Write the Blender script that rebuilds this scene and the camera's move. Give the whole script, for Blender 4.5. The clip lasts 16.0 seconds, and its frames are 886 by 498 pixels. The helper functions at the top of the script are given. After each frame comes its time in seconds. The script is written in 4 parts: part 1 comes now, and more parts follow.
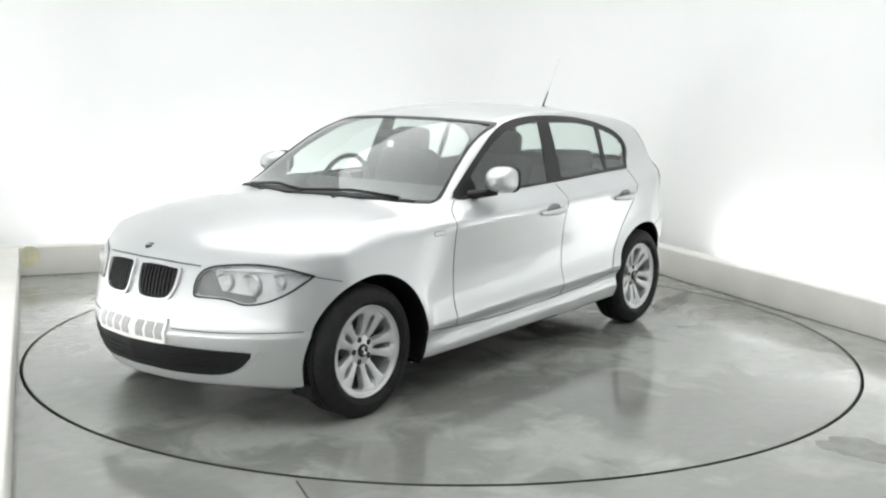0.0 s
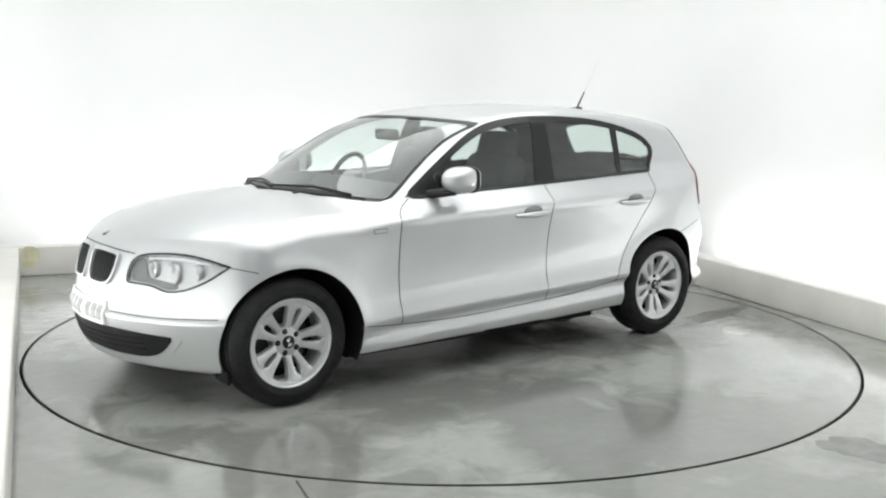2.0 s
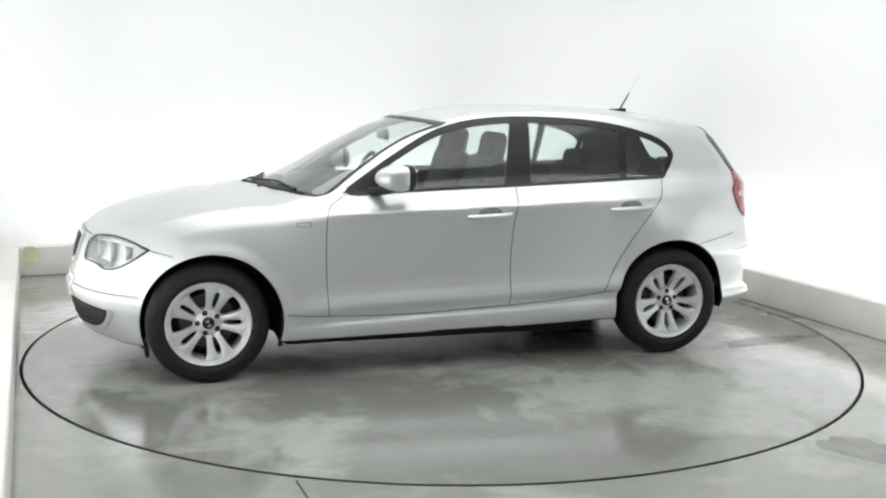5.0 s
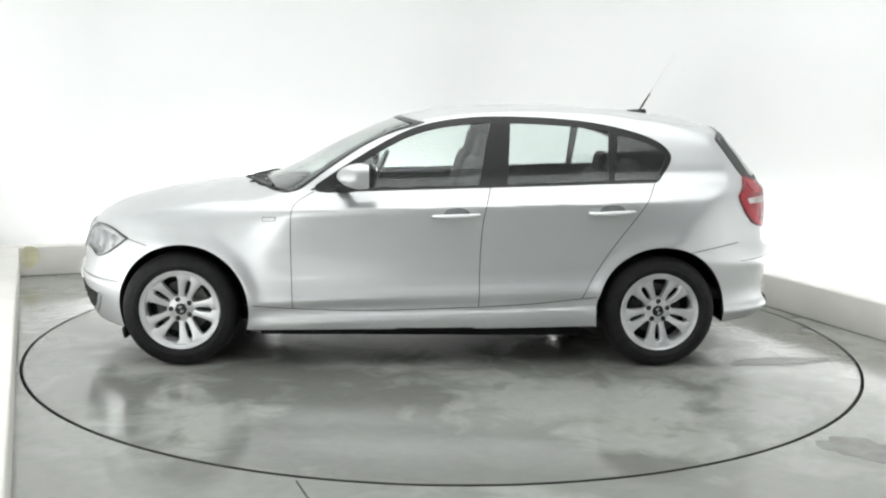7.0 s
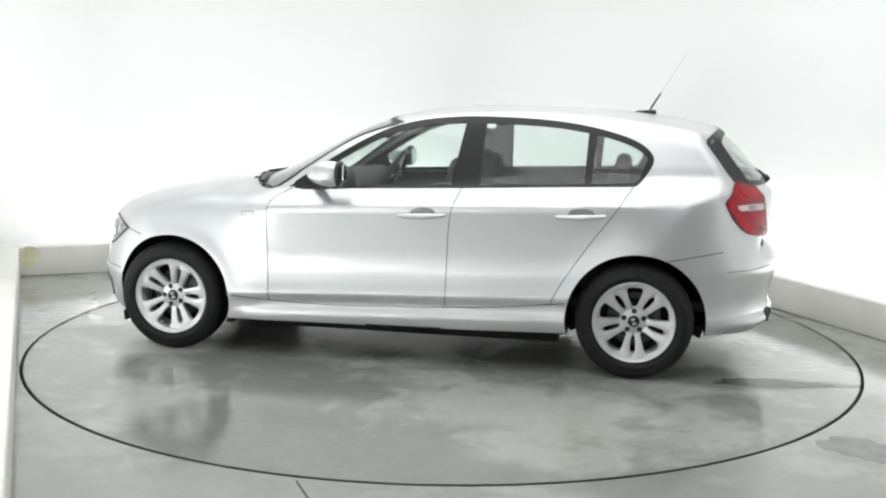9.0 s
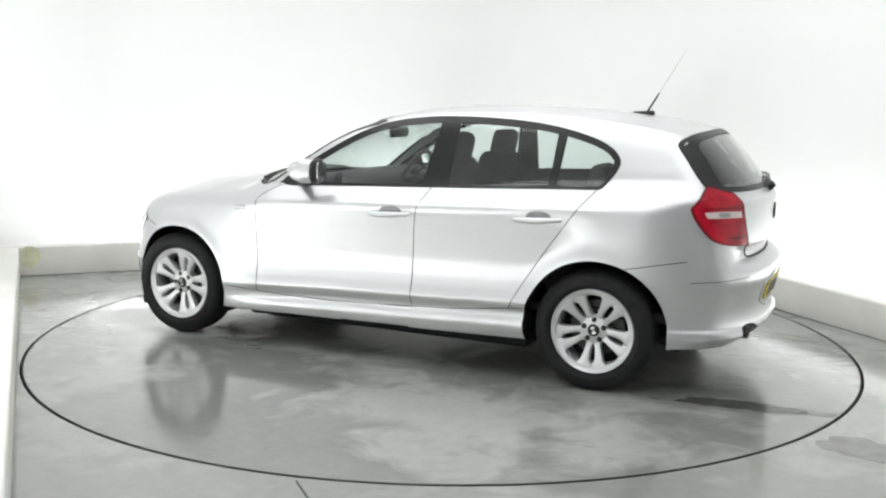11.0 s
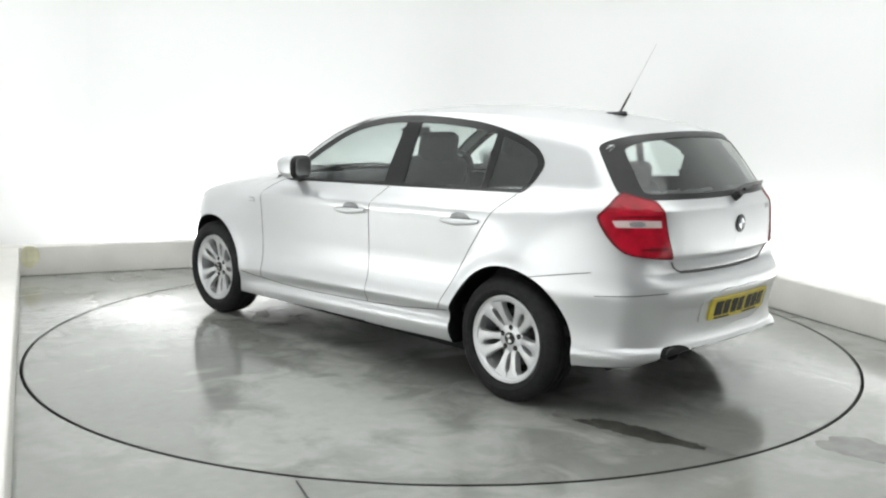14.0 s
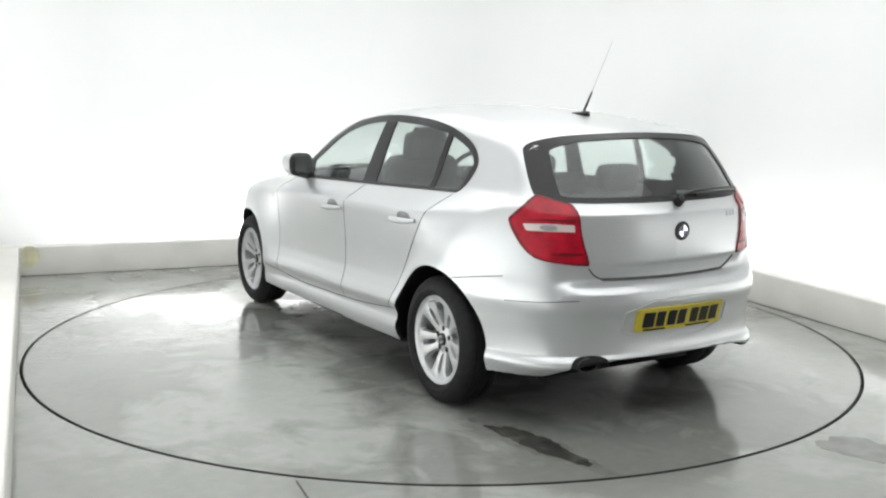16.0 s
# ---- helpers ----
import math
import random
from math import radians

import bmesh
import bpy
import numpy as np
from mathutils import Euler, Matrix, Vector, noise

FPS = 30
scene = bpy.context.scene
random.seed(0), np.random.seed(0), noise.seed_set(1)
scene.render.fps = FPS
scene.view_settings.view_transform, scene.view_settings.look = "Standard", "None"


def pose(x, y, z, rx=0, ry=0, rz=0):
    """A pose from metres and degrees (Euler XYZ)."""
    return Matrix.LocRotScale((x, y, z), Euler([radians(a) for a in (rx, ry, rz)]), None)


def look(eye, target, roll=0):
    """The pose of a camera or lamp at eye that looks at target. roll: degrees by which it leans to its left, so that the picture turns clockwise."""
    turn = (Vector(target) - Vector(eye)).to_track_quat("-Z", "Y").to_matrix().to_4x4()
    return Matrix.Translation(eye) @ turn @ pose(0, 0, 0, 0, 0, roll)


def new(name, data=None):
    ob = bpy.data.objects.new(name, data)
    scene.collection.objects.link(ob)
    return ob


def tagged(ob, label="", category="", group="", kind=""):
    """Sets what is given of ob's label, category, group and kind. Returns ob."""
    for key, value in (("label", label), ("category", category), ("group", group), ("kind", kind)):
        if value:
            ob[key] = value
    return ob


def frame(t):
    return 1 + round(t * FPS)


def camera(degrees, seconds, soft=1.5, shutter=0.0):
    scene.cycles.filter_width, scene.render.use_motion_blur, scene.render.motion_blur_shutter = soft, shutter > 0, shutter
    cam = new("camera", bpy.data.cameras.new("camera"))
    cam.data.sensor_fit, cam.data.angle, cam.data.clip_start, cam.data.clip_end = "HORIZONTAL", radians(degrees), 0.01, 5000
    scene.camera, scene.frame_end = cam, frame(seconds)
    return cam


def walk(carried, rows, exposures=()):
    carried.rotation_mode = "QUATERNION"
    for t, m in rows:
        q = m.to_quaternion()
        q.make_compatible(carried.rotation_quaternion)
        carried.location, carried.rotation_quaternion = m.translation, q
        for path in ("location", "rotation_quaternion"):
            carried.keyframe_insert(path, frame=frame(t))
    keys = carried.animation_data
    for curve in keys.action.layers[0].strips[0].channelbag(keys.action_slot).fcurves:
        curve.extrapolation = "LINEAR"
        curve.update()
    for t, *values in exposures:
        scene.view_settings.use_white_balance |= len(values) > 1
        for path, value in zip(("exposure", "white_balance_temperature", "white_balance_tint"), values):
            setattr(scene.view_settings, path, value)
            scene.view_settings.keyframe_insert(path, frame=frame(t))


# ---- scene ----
# ---------------- camera ----------------
cam = camera(47.9, 16.0, soft=2.2)
EYE = Vector((0.0, -6.1436, 1.5186))
YAW, PITCH = -0.0024, 0.15635
AIM = EYE + Vector((math.sin(YAW) * math.cos(PITCH), math.cos(YAW) * math.cos(PITCH), -math.sin(PITCH)))
walk(cam, [(0.0, look(EYE, AIM, 0.89)), (16.0, look(EYE, AIM, 0.89))], [(0.0, 0.0), (16.0, 0.0)])

# the turn of the table in degrees, second by second
TURN = [(0, 231.6), (0.5, 228.6), (1, 225.1), (2, 217.85), (3, 210.75), (4, 203.85), (6.5, 186.65), (7, 183.1), (8, 176.15),
        (9, 169.2), (11.5, 151.8), (12, 148.25), (13, 141.4), (14, 134.7), (15, 127.75), (16, 120.5)]


def turn_at(t):
    return float(np.interp(t, [a for a, b in TURN], [b for a, b in TURN]))


# ---------------- light ----------------
world = bpy.data.worlds.new("world")
scene.world = world
world.use_nodes = True
world.node_tree.nodes["Background"].inputs[0].default_value = (0.9, 0.95, 1.0, 1)
world.node_tree.nodes["Background"].inputs[1].default_value = 0.05

ROOM = 22.8                                   # the room stands turned by so many degrees
CORNER = Vector((-3.41, 1.715, 0))             # its back left corner
ROOM_M = Matrix.Translation(CORNER) @ pose(0, 0, 0, 0, 0, ROOM)
LEFT_M = Matrix.Translation(CORNER) @ pose(0, 0, 0, 0, 0, 22.6)      # the left side runs a little out of square
WIDE, LONG, HIGH = 5.054, 9.6, 3.4              # room x to the right along the back wall, room y negative towards the camera


def lamp(name, m, sx, sy, power, color=(1, 1, 1)):
    data = bpy.data.lights.new(name, "AREA")
    data.shape, data.size, data.size_y, data.energy, data.color = "RECTANGLE", sx, sy, power, color
    ob = new(name, data)
    ob.matrix_world = m
    return tagged(ob, kind="structure")


# soft boxes under the ceiling
lamp("ceiling_softbox", ROOM_M @ pose(WIDE / 2, -3.95, HIGH - 0.06), 4.2, 6.3, 141, (0.99, 1.0, 0.995))
# strip lights in the trough behind the plinth
lamp("trough_light_back", ROOM_M @ pose(WIDE / 2 - 0.2, 0.30, 0.1, 155, 0, 0), 3.4, 0.12, 48)
lamp("trough_light_right", ROOM_M @ pose(WIDE + 0.30, -LONG / 2 - 0.8, 0.1, 155, 0, -90), 7.6, 0.12, 56)
lamp("trough_light_left", LEFT_M @ pose(-0.30, -LONG / 2 - 0.8, 0.1, 155, 0, 90), 7.6, 0.12, 122)


# ---------------- materials ----------------
def material(name, color, rough=0.5, metal=0.0, coat=0.0, vary=0.06, scale=6.0, bump=0.0, bump_scale=60.0, rough_vary=0.1,
             transmission=0.0, ior=1.5, color2=None, emission=0.0, spec=0.5):
    m = bpy.data.materials.new(name)
    m.use_nodes = True
    nt = m.node_tree
    b = nt.nodes["Principled BSDF"]
    tc = nt.nodes.new("ShaderNodeTexCoord")
    n = nt.nodes.new("ShaderNodeTexNoise")
    n.inputs["Scale"].default_value, n.inputs["Detail"].default_value = scale, 6.0
    nt.links.new(tc.outputs["Object"], n.inputs["Vector"])
    mix = nt.nodes.new("ShaderNodeMix")
    mix.data_type = "RGBA"
    c2 = color2 or tuple(max(0, c * (1 - 3 * vary)) for c in color)
    mix.inputs[6].default_value, mix.inputs[7].default_value = (*color, 1), (*c2, 1)
    ramp = nt.nodes.new("ShaderNodeMapRange")
    ramp.inputs[1].default_value, ramp.inputs[2].default_value = 0.35, 0.75
    nt.links.new(n.outputs["Fac"], ramp.inputs[0])
    nt.links.new(ramp.outputs[0], mix.inputs[0])
    nt.links.new(mix.outputs[2], b.inputs["Base Color"])
    rr = nt.nodes.new("ShaderNodeMapRange")
    rr.inputs[3].default_value, rr.inputs[4].default_value = rough * (1 - rough_vary), rough * (1 + rough_vary)
    nt.links.new(n.outputs["Fac"], rr.inputs[0])
    nt.links.new(rr.outputs[0], b.inputs["Roughness"])
    b.inputs["Metallic"].default_value = metal
    b.inputs["Specular IOR Level"].default_value = spec
    b.inputs["Coat Weight"].default_value, b.inputs["Coat Roughness"].default_value = coat, 0.04
    b.inputs["Transmission Weight"].default_value, b.inputs["IOR"].default_value = transmission, ior
    if emission:
        b.inputs["Emission Color"].default_value, b.inputs["Emission Strength"].default_value = (*color, 1), emission
    if bump:
        n2 = nt.nodes.new("ShaderNodeTexNoise")
        n2.inputs["Scale"].default_value, n2.inputs["Detail"].default_value = bump_scale, 4.0
        nt.links.new(tc.outputs["Object"], n2.inputs["Vector"])
        bp = nt.nodes.new("ShaderNodeBump")
        bp.inputs["Strength"].default_value, bp.inputs["Distance"].default_value = bump, 0.01
        nt.links.new(n2.outputs["Fac"], bp.inputs["Height"])
        nt.links.new(bp.outputs["Normal"], b.inputs["Normal"])
    return m


PAINT = material("silver_paint", (0.562, 0.577, 0.585), 0.34, 0.57, 0.6, 0.01, 3.0, 0.02, 900)
GLASS = material("window_glass", (0.86, 0.92, 0.90), 0.0, 0, 0, 0.0, 3.0, transmission=1.0, ior=1.45)
CLEAR = material("lamp_glass", (0.97, 0.98, 0.98), 0.02, 0, 0, 0.0, 3.0, transmission=1.0, ior=1.4)
BLACK = material("black_trim", (0.009, 0.009, 0.010), 0.35, 0, 0, 0.1, 30, spec=0.35)
RUBBER = material("tyre_rubber", (0.013, 0.013, 0.014), 0.7, 0, 0, 0.15, 25, 0.25, 150, spec=0.25)
DARK = material("dark_plastic", (0.008, 0.008, 0.009), 0.65, 0, 0, 0.1, 30, 0.2, 200, spec=0.25)
# grey of the dark joints and of the shade drawn along bumper creases
SEAM_AND_SHADE = material("shut_line", (0.085, 0.085, 0.088), 0.7)
CLOTH = material("charcoal_cloth", (0.045, 0.046, 0.05), 0.85, 0, 0, 0.1, 80, 0.3, 400)
LINER = material("grey_headliner", (0.30, 0.30, 0.29), 0.9, 0, 0, 0.05, 50, 0.2, 300)
ALLOY = material("alloy_silver", (0.60, 0.61, 0.62), 0.42, 0.6, 0.15, 0.05, 12)
CHROME = material("chrome", (0.80, 0.81, 0.82), 0.1, 1.0)
STEEL = material("brake_steel", (0.10, 0.10, 0.10), 0.5, 0.9, 0, 0.15, 40)
RED = material("red_lens", (0.42, 0.006, 0.022), 0.18, 0, 0.15, 0.16, 14, spec=0.3)
DEEP_RED = material("deep_red_lens", (0.16, 0.006, 0.012), 0.25, 0, 0.2, 0.1, 9, spec=0.35)
PINK = material("clear_lens", (0.60, 0.50, 0.49), 0.12, 0, 1.0, 0.05, 9)
AMBER = material("reflector_grey", (0.80, 0.81, 0.82), 0.35, 0.25, 0, 0.06, 14)
# also gives the shade in the door handle hollows
BEZEL = material("bezel_grey", (0.25, 0.255, 0.26), 0.4, 0.3, 0, 0.1, 20)
PLATE_INK = material("grey_plate_ink", (0.33, 0.33, 0.33), 0.5)
WHITE_PLATE = material("white_plate", (0.80, 0.80, 0.78), 0.35)
YELLOW_PLATE = material("yellow_plate", (0.62, 0.50, 0.045), 0.35)
BLUE = material("badge_blue", (0.02, 0.05, 0.13), 0.25, 0, 1.0)
WALL_PAINT = material("white_wall_paint", (0.84, 0.85, 0.845), 0.75, 0, 0, 0.01, 0.8, 0.05, 40)
PLINTH_PAINT = material("off_white_plinth_paint", (0.74, 0.73, 0.69), 0.55, 0, 0, 0.04, 2.5, 0.08, 30)
GREY_WALL = material("grey_wall", (0.17, 0.17, 0.17), 0.8, 0, 0, 0.05, 2.0)
STAIN = material("yellow_stain", (0.72, 0.70, 0.50), 0.6, 0, 0, 0.1, 12)
GAP = material("dark_gap", (0.03, 0.033, 0.03), 0.8)


def floor_material(name, seed, dark):
    m = bpy.data.materials.new(name)
    m.use_nodes = True
    nt = m.node_tree
    b = nt.nodes["Principled BSDF"]
    tc = nt.nodes.new("ShaderNodeTexCoord")

    def noise_node(scale, detail, off, rough=0.55):
        mp = nt.nodes.new("ShaderNodeMapping")
        mp.inputs["Location"].default_value = (off, off * 0.7, 0)
        n = nt.nodes.new("ShaderNodeTexNoise")
        n.inputs["Scale"].default_value, n.inputs["Detail"].default_value, n.inputs["Roughness"].default_value = scale, detail, rough
        nt.links.new(tc.outputs["Object"], mp.inputs[0])
        nt.links.new(mp.outputs[0], n.inputs["Vector"])
        return n

    def ranged(src, a, c, lo, hi):
        r = nt.nodes.new("ShaderNodeMapRange")
        r.inputs[1].default_value, r.inputs[2].default_value, r.inputs[3].default_value, r.inputs[4].default_value = a, c, lo, hi
        nt.links.new(src, r.inputs[0])
        return r.outputs[0]

    def add(a, b, k):
        n = nt.nodes.new("ShaderNodeMath")
        n.operation = "MULTIPLY_ADD"
        n.inputs[1].default_value = k
        nt.links.new(b, n.inputs[0])
        nt.links.new(a, n.inputs[2])
        return n.outputs[0]

    big, mid, fine = noise_node(0.75, 3.0, seed, 0.5), noise_node(3.2, 6, seed + 5, 0.6), noise_node(16, 8, seed + 3)
    mid.inputs["Distortion"].default_value = 0.8
    film = add(big.outputs["Fac"], mid.outputs["Fac"], 0.45)
    wet = ranged(film, 0.66, 0.76, 0.0, 1.0)
    mix = nt.nodes.new("ShaderNodeMix")
    mix.data_type = "RGBA"
    mix.inputs[6].default_value = (0.318, 0.328, 0.306, 1)
    mix.inputs[7].default_value = (0.318 * dark, 0.328 * dark, 0.302 * dark, 1)
    nt.links.new(wet, mix.inputs[0])
    mul = nt.nodes.new("ShaderNodeMix")
    mul.data_type, mul.blend_type = "RGBA", "MULTIPLY"
    mul.inputs[0].default_value = 1.0
    nt.links.new(mix.outputs[2], mul.inputs[6])
    nt.links.new(ranged(add(fine.outputs["Fac"], mid.outputs["Fac"], 1.0), 0.75, 1.25, 0.92, 1.04), mul.inputs[7])
    nt.links.new(mul.outputs[2], b.inputs["Base Color"])
    nt.links.new(ranged(wet, 0.0, 1.0, 0.27, 0.13), b.inputs["Roughness"])
    b.inputs["IOR"].default_value = 1.45
    nt.links.new(ranged(film, 0.60, 0.80, 0.05, 0.55), b.inputs["Coat Weight"])
    b.inputs["Coat Roughness"].default_value = 0.07
    b.inputs["Coat IOR"].default_value = 1.38
    bp = nt.nodes.new("ShaderNodeBump")
    bp.inputs["Strength"].default_value, bp.inputs["Distance"].default_value = 0.20, 0.012
    nt.links.new(add(mid.outputs["Fac"], fine.outputs["Fac"], 0.3), bp.inputs["Height"])
    nt.links.new(bp.outputs["Normal"], b.inputs["Normal"])
    nt.links.new(bp.outputs["Normal"], b.inputs["Coat Normal"])
    return m


FLOOR = floor_material("wet_grey_floor", 2.0, 0.76)
DISC = floor_material("wet_turntable_floor", 7.0, 0.64)


# ---------------- mesh helpers ----------------
def mesh_ob(name, verts, faces, mat, parent=None, label="", smooth=True, normals=None):
    me = bpy.data.meshes.new(name)
    me.from_pydata([tuple(v) for v in verts], [], [tuple(f) for f in faces])
    me.materials.append(mat)
    if smooth:
        me.polygons.foreach_set("use_smooth", [True] * len(me.polygons))
    me.update()
    if normals is not None:
        me.normals_split_custom_set_from_vertices([tuple(n) for n in normals])
    ob = new(name, me)
    if parent is not None:
        ob.parent = parent
    if label:
        ob["label"] = label
    return ob


def part(name, bm, mat, parent, label="", smooth=True, angle=40):
    bmesh.ops.recalc_face_normals(bm, faces=bm.faces[:])
    me = bpy.data.meshes.new(name)
    bm.to_mesh(me)
    bm.free()
    me.materials.append(mat)
    if smooth:
        me.polygons.foreach_set("use_smooth", [True] * len(me.polygons))
        me.set_sharp_from_angle(angle=radians(angle))
    ob = new(name, me)
    if parent is not None:
        ob.parent = parent
    if label:
        ob["label"] = label
    return ob


def box_bm(sx, sy, sz, bevel=0.0, m=None, segs=3):
    bm = bmesh.new()
    bmesh.ops.create_cube(bm, size=1.0, matrix=Matrix.Diagonal((sx, sy, sz, 1)))
    if bevel:
        bmesh.ops.bevel(bm, geom=bm.edges[:], offset=bevel, segments=segs, affect="EDGES", profile=0.5)
    if m is not None:
        bmesh.ops.transform(bm, matrix=m, verts=bm.verts[:])
    return bm


def lathe_bm(profile, steps=48, m=None):
    """Turn a profile of (radius, height) round the local y axis."""
    bm = bmesh.new()
    rings = []
    for r, h in profile:
        rings.append([bm.verts.new((r * math.cos(a), h, r * math.sin(a))) for a in (2 * math.pi * i / steps for i in range(steps))])
    for a, b in zip(rings, rings[1:]):
        for i in range(steps):
            j = (i + 1) % steps
            bm.faces.new((a[i], a[j], b[j], b[i]))
    if m is not None:
        bmesh.ops.transform(bm, matrix=m, verts=bm.verts[:])
    return bm


def tube_bm(points, radius, sides=8, taper=1.0):
    bm = bmesh.new()
    pts = [Vector(p) for p in points]
    rings = []
    for i, p in enumerate(pts):
        d = (pts[min(i + 1, len(pts) - 1)] - pts[max(i - 1, 0)]).normalized()
        q = d.to_track_quat("Z", "Y")
        r = radius * (1 + (taper - 1) * i / max(1, len(pts) - 1))
        rings.append([bm.verts.new(p + q @ Vector((r * math.cos(a), r * math.sin(a), 0))) for a in (2 * math.pi * k / sides for k in range(sides))])
    for a, b in zip(rings, rings[1:]):
        for k in range(sides):
            j = (k + 1) % sides
            bm.faces.new((a[k], a[j], b[j], b[k]))
    bm.faces.new(rings[0][::-1])
    bm.faces.new(rings[-1])
    return bm


def room_box(name, x0, x1, y0, y1, z0, z1, mat, label="", bevel=0.0, at=ROOM_M):
    bm = box_bm(x1 - x0, y1 - y0, z1 - z0, bevel, pose((x0 + x1) / 2, (y0 + y1) / 2, (z0 + z1) / 2))
    ob = part(name, bm, mat, None, label, smooth=bevel > 0)
    ob.matrix_world = at
    return tagged(ob, kind="structure")


def rounded(pts, n=64, soft=2):
    """A closed smooth outline through corner points (Chaikin cuts, then even steps)."""
    p = np.array(pts, float)
    for _ in range(soft):
        q = np.roll(p, -1, 0)
        p = np.stack([0.75 * p + 0.25 * q, 0.25 * p + 0.75 * q], 1).reshape(-1, 2)
    q = np.vstack([p, p[:1]])
    s = np.r_[0, np.cumsum(np.hypot(*np.diff(q, axis=0).T))]
    t = np.linspace(0, s[-1], n, endpoint=False)
    return np.stack([np.interp(t, s, q[:, 0]), np.interp(t, s, q[:, 1])], 1)


# ---------------- the room ----------------
TABLE_X, TABLE_Y, TABLE_R = -0.011, 0.026, 2.467


def ring_mesh(r0, r1, z0, z1, n=180):
    v, f = [], []
    for i in range(n):
        c, s = math.cos(2 * math.pi * i / n), math.sin(2 * math.pi * i / n)
        v += [(r0 * c, r0 * s, z1), (r1 * c, r1 * s, z1), (r1 * c, r1 * s, z0), (r0 * c, r0 * s, z0)]
    for i in range(n):
        j = (i + 1) % n
        for k in range(4):
            l = (k + 1) % 4
            f.append((4 * i + k, 4 * i + l, 4 * j + l, 4 * j + k))
    return v, f


def build_floor():
    # floor sheet with a round opening for the turntable
    n = 180
    v, f = [], []
    inv = ROOM_M.inverted()
    ctr = inv @ Vector((TABLE_X, TABLE_Y, 0))
    lo, hi = Vector((-1.2, -LONG - 0.6)), Vector((WIDE + 1.2, 1.2))
    for i in range(n):
        a = 2 * math.pi * i / n
        d = Vector((math.cos(a), math.sin(a)))
        k = min([((hi if d[j] > 0 else lo)[j] - ctr[j]) / d[j] for j in (0, 1) if abs(d[j]) > 1e-6])
        r = TABLE_R + 0.008
        v += [(ctr.x + d.x * r, ctr.y + d.y * r, 0), (ctr.x + d.x * k, ctr.y + d.y * k, 0), (ctr.x + d.x * r, ctr.y + d.y * r, -0.08)]
    for i in range(n):
        j = (i + 1) % n
        f += [(3 * i, 3 * i + 1, 3 * j + 1, 3 * j), (3 * i, 3 * j, 3 * j + 2, 3 * i + 2)]
    ob = mesh_ob("floor", v, f, FLOOR, smooth=False)
    ob.matrix_world = ROOM_M
    tagged(ob, "wet grey painted concrete floor round the turntable", kind="structure")
    bm = bmesh.new()
    bmesh.ops.create_circle(bm, cap_ends=True, radius=TABLE_R + 0.05, segments=90)
    pit = part("floor_pit", bm, GAP, None, smooth=False)
    pit.location = (TABLE_X, TABLE_Y, -0.08)
    tagged(pit, "dark pit below the turntable", kind="structure")


build_floor()
P_H = 0.238
# plinth: low kerbs along three sides; the wall stands behind a trough
room_box("plinth_back", -0.16, WIDE + 0.16, 0.0, 0.16, 0, P_H, PLINTH_PAINT, "off-white painted low plinth along the back wall", 0.012)
room_box("plinth_right", WIDE, WIDE + 0.16, -LONG, -0.003, 0, P_H, PLINTH_PAINT, "off-white painted low plinth along the side wall", 0.012)
room_box("plinth_left", -0.16, 0.0, -LONG, -0.003, 0, P_H, PLINTH_PAINT, "off-white painted low plinth along the side wall", 0.012, LEFT_M)
room_box("wall_back", -0.6, WIDE + 0.6, 0.5, 0.6, 0, HIGH, WALL_PAINT, "smooth white studio wall")
room_box("wall_right", WIDE + 0.5, WIDE + 0.6, -LONG, 0.497, 0, HIGH, WALL_PAINT, "smooth white studio wall")


def wall_corner(name, cx, cy, r, a0, at):
    """A rounded corner between two walls."""
    v, f, n = [], [], 24
    for i in range(n + 1):
        a = radians(a0 + 90 * i / n)
        for rr in (r, r + 0.04):
            for z in (0.0, HIGH):
                v.append((cx + rr * math.cos(a), cy + rr * math.sin(a), z))
    for i in range(n):
        b, c = 4 * i, 4 * i + 4
        f += [(b, b + 1, c + 1, c), (b + 2, c + 2, c + 3, b + 3), (b, c, c + 2, b + 2), (b + 1, b + 3, c + 3, c + 1)]
    ob = mesh_ob(name, v, f, WALL_PAINT)
    ob.data.set_sharp_from_angle(angle=radians(40))
    ob.matrix_world = at
    tagged(ob, "rounded white studio wall corner", kind="structure")


wall_corner("wall_corner_right", WIDE + 0.5 - 1.4, 0.5 - 1.4, 1.3995, 0, ROOM_M)
wall_corner("wall_corner_left", -0.5 + 1.1, 0.5 - 1.1, 1.0995, 90, ROOM_M)
room_box("wall_left", -0.6, -0.5, -LONG, 0.497, 0, HIGH, WALL_PAINT, "smooth white studio wall", 0, LEFT_M)
# unseen wall added to close the room; its grey darkens the car's sides
room_box("unseen_wall_front", -1.0, WIDE + 0.6, -LONG - 0.103, -LONG - 0.003, 0, HIGH, GREY_WALL, "unseen grey wall added behind the camera to darken the car's reflections")
room_box("ceiling", -1.0, WIDE + 0.6, -LONG - 0.1, 0.6, HIGH + 0.003, HIGH + 0.1, WALL_PAINT, "white ceiling")


WET = material("dark_wet_film", (0.075, 0.076, 0.068), 0.16, 0, 0, 0.25, 8, 0.1, 30)
DAMP = material("damp_film", (0.20, 0.205, 0.19), 0.14, 0, 0, 0.15, 8, 0.1, 30)


